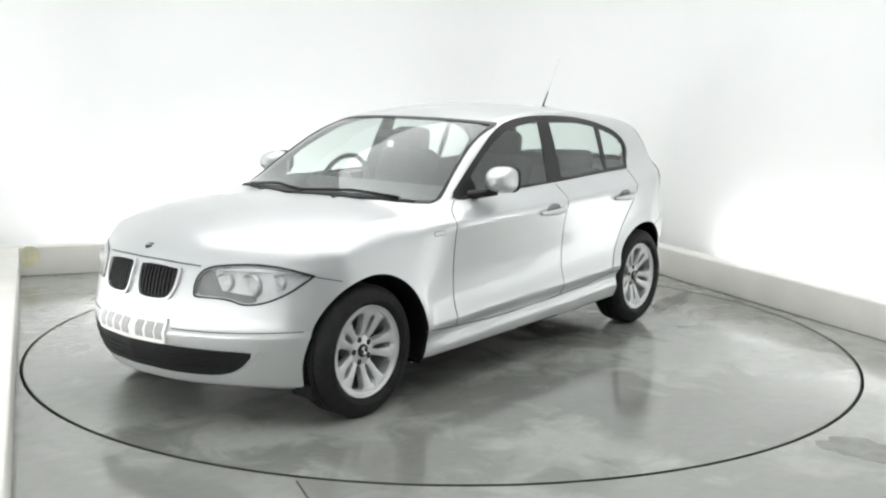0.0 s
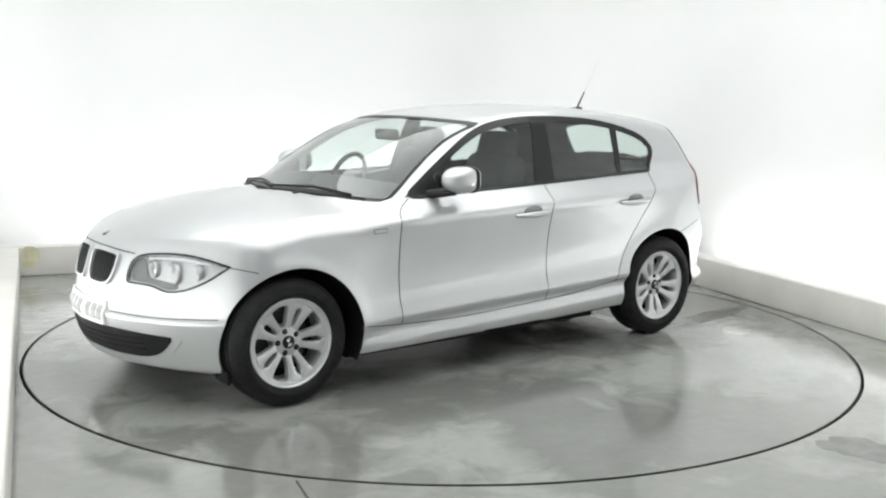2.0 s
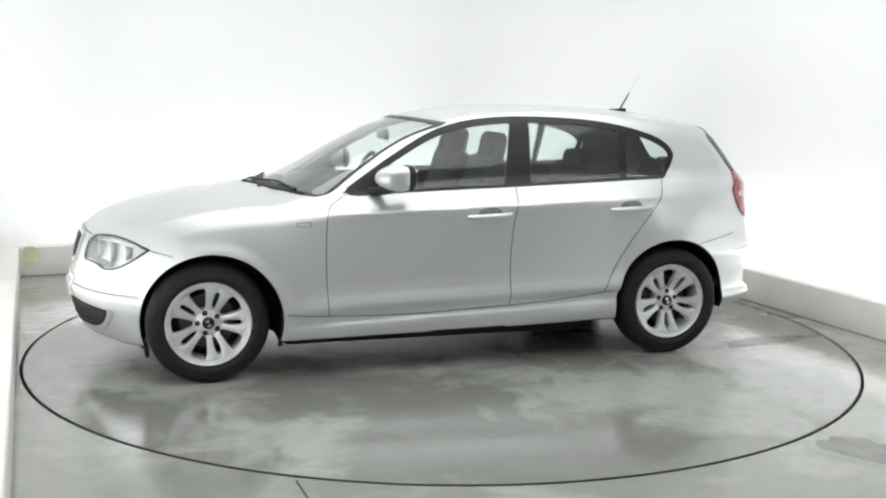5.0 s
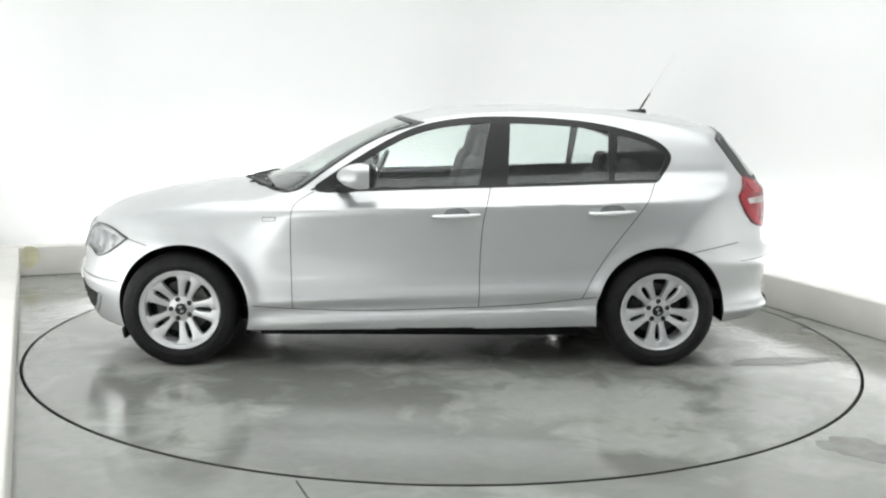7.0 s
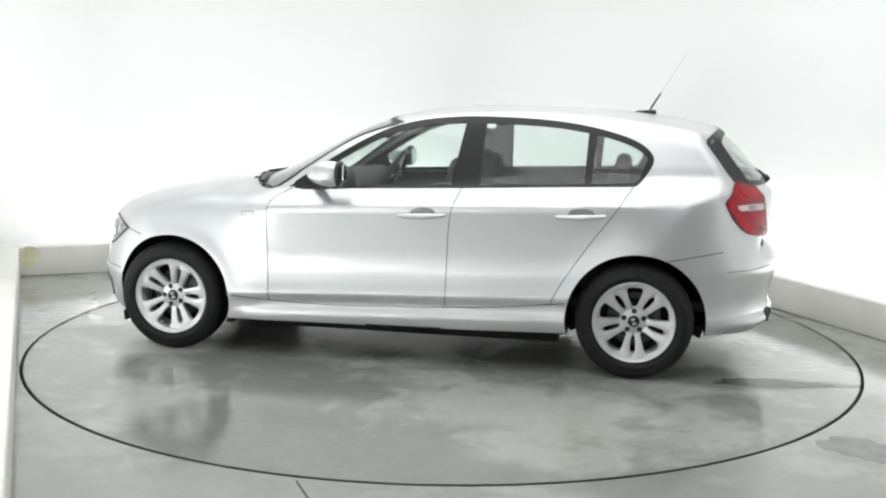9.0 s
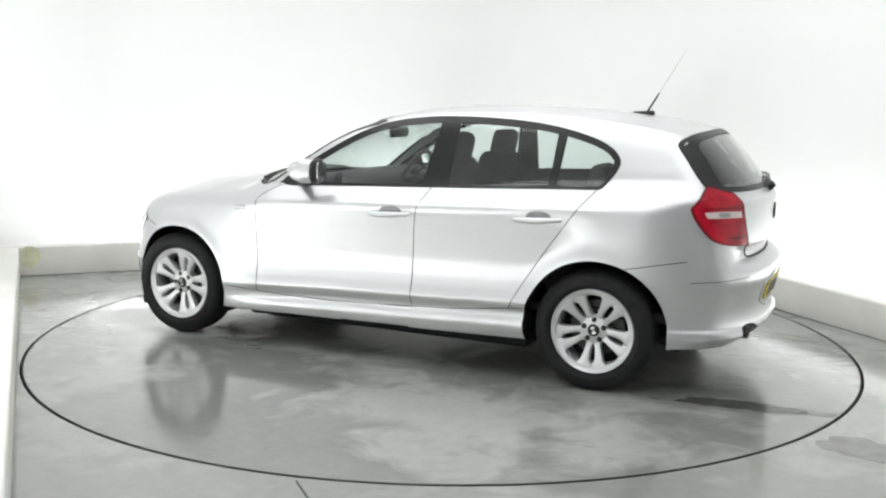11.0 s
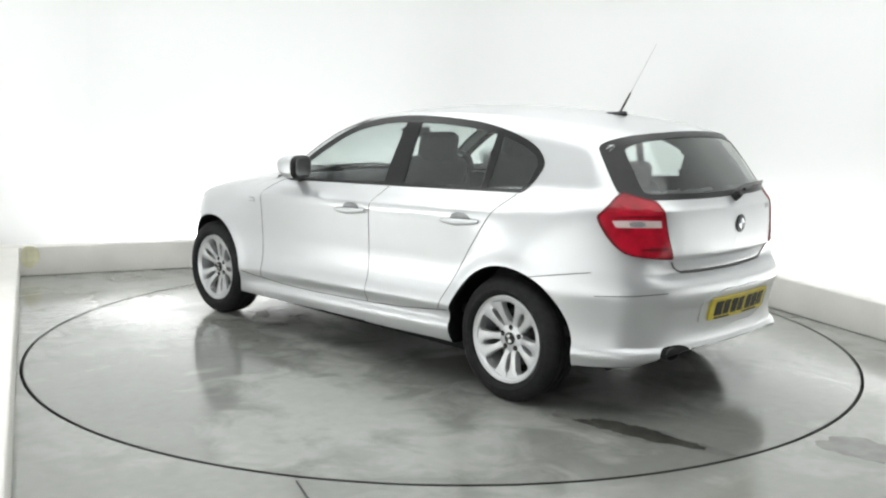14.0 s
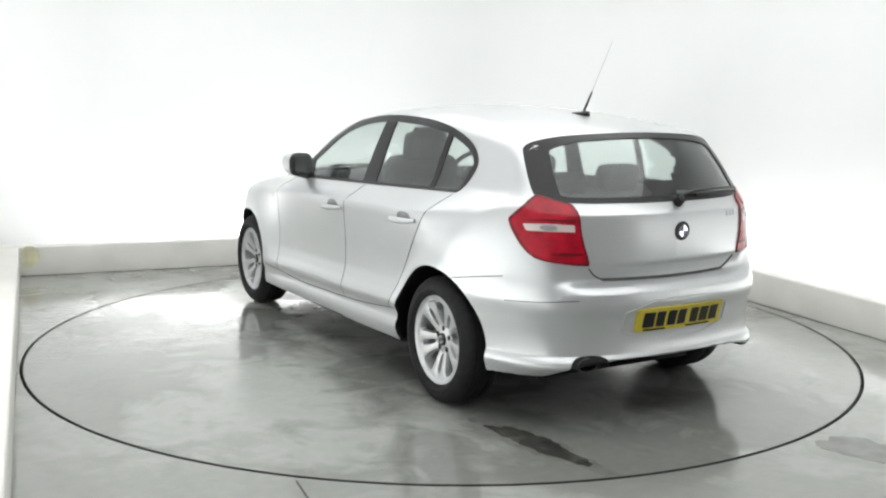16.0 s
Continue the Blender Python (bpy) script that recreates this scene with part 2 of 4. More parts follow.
def puddle(parent, corners, seed, grow=1.0, mat=WET, high=0.0012):
    """A thin film of dirty water with a ragged rim."""
    o = rounded(corners, 140, 2)
    c = o.mean(0)
    v = [(c[0], c[1], high)]
    for i, p in enumerate(o):
        k = grow * (1 + 0.3 * noise.noise(Vector((p[0] * 9, p[1] * 9, seed))) + 0.22 * noise.noise(Vector((p[0] * 28, p[1] * 28, seed))))
        v.append((c[0] + (p[0] - c[0]) * k, c[1] + (p[1] - c[1]) * k, high))
    n = len(o)
    v += [(x, y, 0.0002) for x, y, z in v[1:]]
    f = [(0, 1 + i, 1 + (i + 1) % n) for i in range(n)] + [(1 + i, 1 + n + i, 1 + n + (i + 1) % n, 1 + (i + 1) % n) for i in range(n)]
    return mesh_ob("puddle", v, f, mat, parent, "dark wet streak", smooth=False)


def build_marks():
    o = rounded([(0.01, 0.08), (0.10, 0.06), (0.16, 0.14), (0.14, 0.24), (0.02, 0.25)], 40, 1)
    st = mesh_ob("plinth_stain", [(x, -0.0015, z) for x, z in o] + [(x, 0.003, z) for x, z in o],
                 [tuple(range(40))] + [(i, (i + 1) % 40, 40 + (i + 1) % 40, 40 + i) for i in range(40)], STAIN, smooth=False)
    st.matrix_world = ROOM_M
    tagged(st, "faded yellow stain on the plinth", kind="structure")
    tagged(puddle(None, [(1.62, -1.90), (1.85, -1.78), (2.05, -1.95), (1.95, -2.2), (1.74, -2.02)], 9, 1.0, DAMP), "dark wet patch on the grey floor", kind="structure")
    bm = box_bm(0.008, 0.36, 0.002, 0, pose(-0.502, -2.585, 0.0005, 0, 0, 22.5))
    tagged(part("floor_joint", bm, GAP, None, smooth=False), "dark joint in the floor", kind="structure")


# ---------------- the turntable ----------------
def build_turntable():
    base = new("turntable")
    base.location = (TABLE_X, TABLE_Y, 0)
    tagged(base, "round wet grey turntable set flush into the floor", "turntable")
    bm = bmesh.new()
    bmesh.ops.create_circle(bm, cap_ends=True, radius=TABLE_R - 0.012, segments=180)
    top = bm.faces[:]
    r = bmesh.ops.extrude_face_region(bm, geom=top)
    bmesh.ops.translate(bm, verts=[g for g in r["geom"] if isinstance(g, bmesh.types.BMVert)], vec=(0, 0, -0.05))
    part("table_top", bm, DISC, base, smooth=False)
    v, f = ring_mesh(TABLE_R - 0.0115, TABLE_R - 0.006, -0.05, 0.0015)
    mesh_ob("edge_ring", v, f, GAP, base, "dark steel edge ring", smooth=False)
    streak = [(-1.55, 0.73), (-1.80, 0.54), (-2.0, 0.56), (-2.33, 0.56), (-2.1, 0.69), (-1.8, 0.72)]
    puddle(base, streak, 5, 1.22, DAMP)
    puddle(base, streak, 6, 0.9, WET, 0.0024)
    return base


build_marks()
turntable = build_turntable()


# ---------------- the car's surface ----------------
def curve(pairs):
    """A smooth monotone curve through (x, value) pairs; straight beyond its ends."""
    pairs = sorted(pairs)
    xs, ys = np.array([p[0] for p in pairs], float), np.array([p[1] for p in pairs], float)
    h, d = np.diff(xs), np.diff(ys) / np.diff(xs)
    m = np.zeros(len(xs))
    m[0], m[-1] = d[0], d[-1]
    for i in range(1, len(xs) - 1):
        if d[i - 1] * d[i] > 0:
            w1, w2 = 2 * h[i] + h[i - 1], h[i] + 2 * h[i - 1]
            m[i] = (w1 + w2) / (w1 / d[i - 1] + w2 / d[i])

    def value(x):
        x = np.asarray(x, float)
        c = np.clip(x, xs[0], xs[-1])
        i = np.clip(np.searchsorted(xs, c) - 1, 0, len(xs) - 2)
        t = (c - xs[i]) / h[i]
        v = (2 * t**3 - 3 * t**2 + 1) * ys[i] + (t**3 - 2 * t**2 + t) * h[i] * m[i] + (-2 * t**3 + 3 * t**2) * ys[i + 1] + (t**3 - t**2) * h[i] * m[i + 1]
        return v + np.where(x < xs[0], (x - xs[0]) * m[0], 0) + np.where(x > xs[-1], (x - xs[-1]) * m[-1], 0)
    return value


top_line = curve([(2.3, 0.55), (1.98, 0.755), (1.92, 0.79), (1.82, 0.842), (1.65, 0.895), (1.45, 0.937), (1.2, 0.968), (0.95, 0.995), (0.86, 1.03),
                  (0.5, 1.215), (0.19, 1.352), (0.08, 1.386), (-0.12, 1.424), (-0.37, 1.446), (-0.6, 1.453), (-0.9, 1.446),
                  (-1.25, 1.422), (-1.54, 1.388), (-1.74, 1.345), (-1.83, 1.31), (-2.2, 1.17)])
crown = curve([(2.0, 0.30), (1.6, 0.17), (1.2, 0.13), (0.95, 0.16), (0.7, 0.24), (0.2, 0.15), (-0.5, 0.15), (-1.5, 0.16), (-2.1, 0.18)])
nose_x = curve([(0.1, 1.90), (0.18, 1.945), (0.205, 1.992), (0.235, 2.006), (0.29, 2.022), (0.40, 2.052), (0.438, 2.058), (0.462, 2.044), (0.52, 2.034), (0.60, 2.018), (0.70, 1.99), (0.76, 1.962), (0.82, 1.945), (0.95, 1.94), (1.5, 1.94)])
nose_plan = curve([(0, 0), (0.2, 0.023), (0.4, 0.093), (0.55, 0.174), (0.65, 0.250), (0.75, 0.355), (0.82, 0.475), (0.88, 0.645), (1.0, 1.12)])
tail_x = curve([(0.1, -1.98), (0.22, -2.06), (0.27, -2.10), (0.312, -2.134), (0.335, -2.125), (0.36, -2.098), (0.42, -2.092), (0.52, -2.108), (0.60, -2.132), (0.635, -2.13), (0.665, -2.10), (0.695, -2.045), (0.75, -2.062), (0.775, -2.083), (0.92, -2.089),
                (0.985, -2.086), (1.005, -2.066), (1.05, -2.033), (1.15, -1.955), (1.3, -1.825), (1.36, -1.785), (1.4, -1.70), (1.6, -1.5)])
# round the corners the ledge above the bumper fades out
tail_round = curve([(0.1, -1.98), (0.22, -2.06), (0.27, -2.10), (0.312, -2.134), (0.335, -2.125), (0.36, -2.098), (0.42, -2.092), (0.52, -2.108), (0.60, -2.128), (0.66, -2.118), (0.72, -2.104), (0.80, -2.096), (0.92, -2.089),
                    (0.985, -2.078), (1.05, -2.033), (1.15, -1.955), (1.3, -1.825), (1.36, -1.785), (1.4, -1.70), (1.6, -1.5)])
tail_low = curve([(0, 0), (0.2, 0.01), (0.38, 0.035), (0.5, 0.07), (0.58, 0.112), (0.66, 0.175), (0.73, 0.285), (0.8, 0.45), (0.86, 0.66), (1.0, 1.2)])
tail_plan = curve([(0, 0), (0.2, 0.012), (0.38, 0.05), (0.5, 0.105), (0.58, 0.165), (0.66, 0.24), (0.73, 0.33), (0.8, 0.46), (0.86, 0.66), (1.0, 1.2)])
under_line = curve([(2.1, 0.20), (1.7, 0.180), (0.95, 0.205), (-0.95, 0.225), (-1.7, 0.25), (-2.2, 0.275)])
belt_line = curve([(2.1, 0.79), (1.7, 0.86), (1.3, 0.925), (0.6, 0.972), (-0.35, 1.003), (-1.3, 1.033), (-2.1, 1.05)])
side_y = curve([(0.1, 0.80), (0.20, 0.842), (0.245, 0.862), (0.275, 0.868), (0.30, 0.863), (0.325, 0.853), (0.345, 0.853), (0.385, 0.872), (0.402, 0.877), (0.42, 0.873), (0.47, 0.858), (0.53, 0.848), (0.60, 0.846), (0.72, 0.853), (0.82, 0.864), (0.875, 0.8705), (0.895, 0.868), (0.905, 0.858),
                (0.925, 0.832), (0.96, 0.781), (0.99, 0.747), (1.1, 0.706), (1.2, 0.672), (1.3, 0.634), (1.36, 0.610), (1.42, 0.58), (1.5, 0.53)])
side_plain = curve([(0.1, 0.80), (0.20, 0.842), (0.28, 0.860), (0.40, 0.872), (0.55, 0.865), (0.70, 0.850), (0.80, 0.835), (0.86, 0.821), (0.90, 0.808), (0.93, 0.793), (0.96, 0.774), (0.99, 0.7465)])
low_in = curve([(2.0, -0.08), (1.65, -0.025), (1.3, 0.0), (0.7, 0.0), (-0.4, 0.0), (-0.95, -0.008), (-1.35, 0.0), (-1.7, -0.02), (-2.1, -0.08)])
high_in = curve([(0.9, 0.012), (0.6, 0.008), (0.0, 0.0), (-0.5, -0.008), (-1.1, -0.04), (-1.4, -0.045), (-1.8, -0.07), (-2.1, -0.10)])
AXLES, HUB_Z = (1.33, -1.33), 0.315
ARCHES = ((1.311, 0.320, 0.362), (-1.335, 0.315, 0.372))      # x, z and radius of the wheel arches


def smax(a, b, k):
    return np.maximum(a, b) + np.maximum(k - np.abs(a - b), 0) ** 2 / (4 * k)


def width_at(x, z):
    zz = z - (belt_line(x) - 0.99)
    t = np.clip((zz - 0.90) / 0.15, 0, 1)
    t = t * t * (3 - 2 * t)
    k = np.clip(np.where(x > 0, (x - 0.62) / 0.5, (-1.0 - x) / 0.55), 0, 1)
    k = k * k * (3 - 2 * k) * (zz < 0.99)
    w = side_y(zz) * (1 - k) + side_plain(np.minimum(zz, 0.99)) * k + low_in(x) * (1 - t) + high_in(x) * t
    for ax, az, ar in ARCHES:
        r = np.hypot(x - ax, z - az)
        w = w + 0.012 * np.exp(-((r - ar) / 0.05) ** 2) * np.clip((z - 0.2) / 0.2, 0, 1)
    return w


def shell(x, y, z):
    """Negative inside the car's outer skin."""
    ay = np.abs(y)
    f = smax(ay - width_at(x, z), z - (top_line(x) - crown(x) * y * y), 0.075)
    f = smax(f, x - (nose_x(z) - nose_plan(ay)), 0.05)
    t = np.clip((z - 0.55) / 0.6, 0, 1)
    t = t * t * (3 - 2 * t)
    e = np.clip((ay - 0.42) / 0.22, 0, 1)
    e = e * e * (3 - 2 * e)
    f = smax(f, tail_x(z) * (1 - e) + tail_round(z) * e + tail_low(ay) * (1 - t) + tail_plan(ay) * t - x, 0.055)
    lift = 0.065 * np.clip((-1.75 - x) / 0.25, 0, 1) * np.clip(1 - (ay / 0.62) ** 6, 0, 1)
    return smax(f, under_line(x) + lift - z, 0.016)


def slope(p, e=0.002):
    g = np.stack([(shell(*(p + d).T) - shell(*(p - d).T)) / (2 * e) for d in np.eye(3) * e], 1)
    return g


def unit(g):
    return g / np.maximum(np.linalg.norm(g, axis=1, keepdims=True), 1e-9)


def skin(h, inset=0.0):
    """Vertices and quads of the skin, moved inwards by inset, from a lattice of pitch h."""
    lo = np.array([-2.25, -1.0, 0.1])
    n = np.ceil((np.array([2.15, 1.0, 1.55]) - lo) / h).astype(int) + 1
    ax = [lo[i] + h * np.arange(n[i]) for i in range(3)]
    f = shell(ax[0][:, None, None], ax[1][None, :, None], ax[2][None, None, :]) + inset
    s = f < 0
    total, count = np.zeros((*(n - 1), 3)), np.zeros(n - 1)
    grid = np.stack(np.meshgrid(*ax, indexing="ij"), -1)
    edges = []
    for d in range(3):
        a = [slice(None)] * 3
        b = [slice(None)] * 3
        a[d], b[d] = slice(0, -1), slice(1, None)
        a, b = tuple(a), tuple(b)
        e = np.argwhere(s[a] != s[b])
        i0 = tuple(e.T)
        e1 = e.copy()
        e1[:, d] += 1
        f0, f1 = f[i0], f[tuple(e1.T)]
        pt = grid[i0] + (f0 / (f0 - f1))[:, None] * (grid[tuple(e1.T)] - grid[i0])
        u, w = (d + 1) % 3, (d + 2) % 3
        cells = []
        for du, dw in ((-1, -1), (0, -1), (0, 0), (-1, 0)):
            c = e.copy()
            c[:, u] += du
            c[:, w] += dw
            np.add.at(total, tuple(c.T), pt)
            np.add.at(count, tuple(c.T), 1)
            cells.append(c)
        edges.append((cells, s[i0]))
    idx = -np.ones(n - 1, int)
    used = np.argwhere(count > 0)
    idx[tuple(used.T)] = np.arange(len(used))
    v = total[tuple(used.T)] / count[tuple(used.T)][:, None]
    quads = []
    for cells, inside in edges:
        q = np.stack([idx[tuple(c.T)] for c in cells], 1)
        q[~inside] = q[~inside][:, ::-1]
        quads.append(q)
    q = np.concatenate(quads)
    for _ in range(3):
        g = slope(v)
        step = -((shell(*v.T) + inset) / np.maximum((g * g).sum(1), 0.2))[:, None] * g
        v = v + np.clip(step, -h, h)
    return v, q


def meet(axis, sign, a, b):
    """Points of the skin seen along an axis: 'y' from (x, z), 'x' from (y, z)."""
    a, b = np.asarray(a, float), np.asarray(b, float)
    if axis == "y":
        lo, hi = np.zeros_like(a), np.full_like(a, 1.1)
    else:
        lo, hi = np.full_like(a, 0.2 if sign > 0 else 1.2), np.full_like(a, 2.6)
        if sign > 0:
            lo[b > 1.05] = -0.4
    for _ in range(24):
        mid = (lo + hi) / 2
        p = (a, sign * mid, b) if axis == "y" else (sign * mid, a, b)
        inside = shell(*p) < 0
        lo, hi = np.where(inside, mid, lo), np.where(inside, hi, mid)
    m = (lo + hi) / 2 * sign
    return np.stack((a, m, b) if axis == "y" else (m, a, b), 1)


def on_skin(axis, sign, pts2, lift):
    p = meet(axis, sign, [q[0] for q in pts2], [q[1] for q in pts2])
    nrm = unit(slope(p))
    return p + nrm * lift, nrm


def inset_outline(o, d):
    t = np.roll(o, -1, 0) - np.roll(o, 1, 0)
    t /= np.maximum(np.hypot(*t.T), 1e-9)[:, None]
    area = 0.5 * np.sum(o[:, 0] * np.roll(o[:, 1], -1) - np.roll(o[:, 0], -1) * o[:, 1])
    nrm = np.stack([-t[:, 1], t[:, 0]], 1) * np.sign(area)
    return o + nrm * d


def inside_outline(o, x, y):
    res = np.zeros(len(x), bool)
    for (x0, y0), (x1, y1) in zip(o, np.roll(o, -1, 0)):
        c = (y0 > y) != (y1 > y)
        res ^= c & (x < (x1 - x0) * (y - y0) / ((y1 - y0) if y1 != y0 else 1e-9) + x0)
    return res


def patch(name, axis, sign, outline, lift, mat, parent, label="", thick=0.004, rings=7, flip=False):
    """A filled sheet with thickness that follows the skin inside an outline."""
    o = outline.copy()
    if flip:
        o[:, 0] = -o[:, 0]
    c, n = o.mean(0), len(o)
    pts = [c]
    for k in range(1, rings + 1):
        pts += list(c + (o - c) * (k / rings))
    out, _ = on_skin(axis, sign, pts, lift)
    back, _ = on_skin(axis, sign, pts, lift - thick)
    N = len(pts)
    v = np.vstack([out, back])
    f = []
    for i in range(n):
        j = (i + 1) % n
        f += [(0, 1 + i, 1 + j), (N, N + 1 + j, N + 1 + i)]
        for k in range(rings - 1):
            a, b = 1 + k * n, 1 + (k + 1) * n
            f += [(a + i, b + i, b + j, a + j), (N + a + j, N + b + j, N + b + i, N + a + i)]
        e = 1 + (rings - 1) * n
        f.append((e + j, e + i, N + e + i, N + e + j))
    bm = bmesh.new()
    vs = [bm.verts.new(p) for p in v]
    for q in f:
        bm.faces.new([vs[i] for i in q])
    return part(name, bm, mat, parent, label, angle=50)


def band(name, axis, sign, outer, inner, lift, mat, parent, label="", thick=0.006, flip=False):
    """A closed ring of trim between two outlines, laid on the skin."""
    bm = bmesh.new()
    n = len(outer)
    rows = []
    for o, l in ((outer, lift - thick), (outer, lift), (inner, lift), (inner, lift - thick)):
        o = o.copy()
        if flip:
            o[:, 0] = -o[:, 0]
        p, _ = on_skin(axis, sign, o, l)
        rows.append([bm.verts.new(q) for q in p])
    for k in range(4):
        a, b = rows[k], rows[(k + 1) % 4]
        for i in range(n):
            j = (i + 1) % n
            bm.faces.new((a[i], a[j], b[j], b[i]))
    return part(name, bm, mat, parent, label, angle=50)


def strip(name, axis, sign, pts, width, lift, mat, parent, label="", thick=0.003, flip=False, n=40):
    """A narrow strip along an open line on the skin."""
    p = np.array(pts, float)
    for _ in range(2):
        p = np.vstack([p[:1], np.stack([0.75 * p[:-1] + 0.25 * p[1:], 0.25 * p[:-1] + 0.75 * p[1:]], 1).reshape(-1, 2), p[-1:]])
    s = np.r_[0, np.cumsum(np.hypot(*np.diff(p, axis=0).T))]
    t = np.linspace(0, s[-1], n)
    o = np.stack([np.interp(t, s, p[:, 0]), np.interp(t, s, p[:, 1])], 1)
    if flip:
        o[:, 0] = -o[:, 0]
    q, nrm = on_skin(axis, sign, o, 0)
    d = np.gradient(q, axis=0)
    side = unit(np.cross(nrm, d)) * width / 2
    bm = bmesh.new()
    rows = [[bm.verts.new(a) for a in r] for r in (q + side - nrm * thick, q + side + nrm * lift, q - side + nrm * lift, q - side - nrm * thick)]
    for a, b in zip(rows, rows[1:]):
        for i in range(n - 1):
            bm.faces.new((a[i], a[i + 1], b[i + 1], b[i]))
    return part(name, bm, mat, parent, label, angle=50)


# outlines: side windows in (x, z), screens and lamps in (y, z)
DLO = rounded([(0.66, 0.955), (0.47, 1.085), (0.28, 1.205), (0.10, 1.302), (-0.08, 1.356), (-0.30, 1.381), (-0.47, 1.385), (-0.66, 1.382), (-0.91, 1.366), (-1.13, 1.328),
               (-1.32, 1.27), (-1.41, 1.19), (-1.385, 1.12), (-1.326, 1.045), (-1.318, 1.0355), (-1.317, 1.035), (-1.316, 1.0345), (-1.30, 1.034), (-0.35, 0.998), (0.3, 0.976)], 160, 2)
WIND = rounded([(-0.735, 0.955), (-0.70, 0.957), (-0.35, 0.978), (0.0, 0.985), (0.35, 0.978), (0.70, 0.957), (0.735, 0.955), (0.725, 0.985), (0.668, 1.14), (0.603, 1.32), (0.592, 1.345), (0.56, 1.353), (0.3, 1.368), (0.0, 1.372),
                (-0.3, 1.368), (-0.56, 1.353), (-0.592, 1.345), (-0.603, 1.32), (-0.668, 1.14), (-0.725, 0.985)], 120, 1)
REAR_HALF = [(0.57, 1.039), (0.622, 1.046), (0.617, 1.13), (0.592, 1.245), (0.575, 1.282), (0.50, 1.308), (0.36, 1.327)]
REAR = rounded([(0.0, 1.036)] + REAR_HALF + [(0.0, 1.340)] + [(-a, b) for a, b in REAR_HALF[::-1]], 120, 1)
HEAD = rounded([(0.342, 0.600), (0.336, 0.65), (0.344, 0.70), (0.372, 0.732), (0.44, 0.748), (0.57, 0.757), (0.67, 0.744), (0.765, 0.709), (0.77, 0.703), (0.75, 0.676), (0.717, 0.636),
                (0.665, 0.598), (0.61, 0.577), (0.555, 0.573), (0.50, 0.594), (0.45, 0.599), (0.38, 0.599)], 80, 1)
TAIL = rounded([(0.724, 0.95), (0.716, 0.98), (0.622, 1.066), (0.600, 1.071), (0.549, 1.046), (0.502, 1.036), (0.490, 1.01), (0.486, 0.894), (0.450, 0.771), (0.455, 0.768), (0.538, 0.771), (0.623, 0.781), (0.671, 0.801), (0.704, 0.868)], 80, 1)
FRONT_SEAM = [(0.711, 0.336), (0.722, 0.574), (0.722, 0.853), (0.701, 0.914), (0.60, 0.968)]
MID_SEAM = [(-0.308, 0.344), (-0.311, 0.644), (-0.325, 0.862), (-0.371, 0.998)]
REAR_SEAM = [(-0.881, 0.398), (-0.931, 0.501), (-1.065, 0.708), (-1.184, 0.867), (-1.295, 1.03)]
SKEG = [(0.93, 0.41), (0.69, 0.393), (0.42, 0.383), (-0.03, 0.394), (-0.35, 0.415), (-0.65, 0.44), (-0.90, 0.474)]
SILL_SEAM = [(0.965, 0.356), (0.704, 0.332), (0.304, 0.321), (-0.311, 0.346), (-0.63, 0.364), (-0.962, 0.407)]


def frame_inset(low, high):
    """The side windows' outline drawn in, by less along the waist than above it."""
    t = np.clip((DLO[:, 1] - belt_line(DLO[:, 0]) - 0.02) / 0.06, 0, 1)
    return inset_outline(DLO, (low + (high - low) * t)[:, None])


def draw_to(v, sel, outline, axis, mirrored=False):
    """Draw the ragged rim of an opening to its true outline on the skin."""
    ids = np.nonzero(sel)[0]
    fine = rounded(outline, 600, 0)
    p = v[ids][:, [0, 2]] if axis == "y" else v[ids][:, [1, 2]].copy()
    flip = np.sign(v[ids][:, 1])
    if mirrored:
        p[:, 0] *= flip
    d = np.hypot(p[:, None, 0] - fine[None, :, 0], p[:, None, 1] - fine[None, :, 1])
    k = d.argmin(1)
    near = d[np.arange(len(ids)), k] < 0.025
    ids, k, flip = ids[near], k[near], flip[near]
    t = fine[k]
    if axis == "y":
        q = meet("y", 1, t[:, 0], t[:, 1])
        q[:, 1] *= flip
    else:
        back = v[ids][:, 0] < 0
        a = t[:, 0] * (flip if mirrored else 1)
        q = np.where(back[:, None], meet("x", -1, a, t[:, 1]), meet("x", 1, a, t[:, 1]))
    ok = np.linalg.norm(q - v[ids], axis=1) < 0.06
    v[ids[ok]] = q[ok]


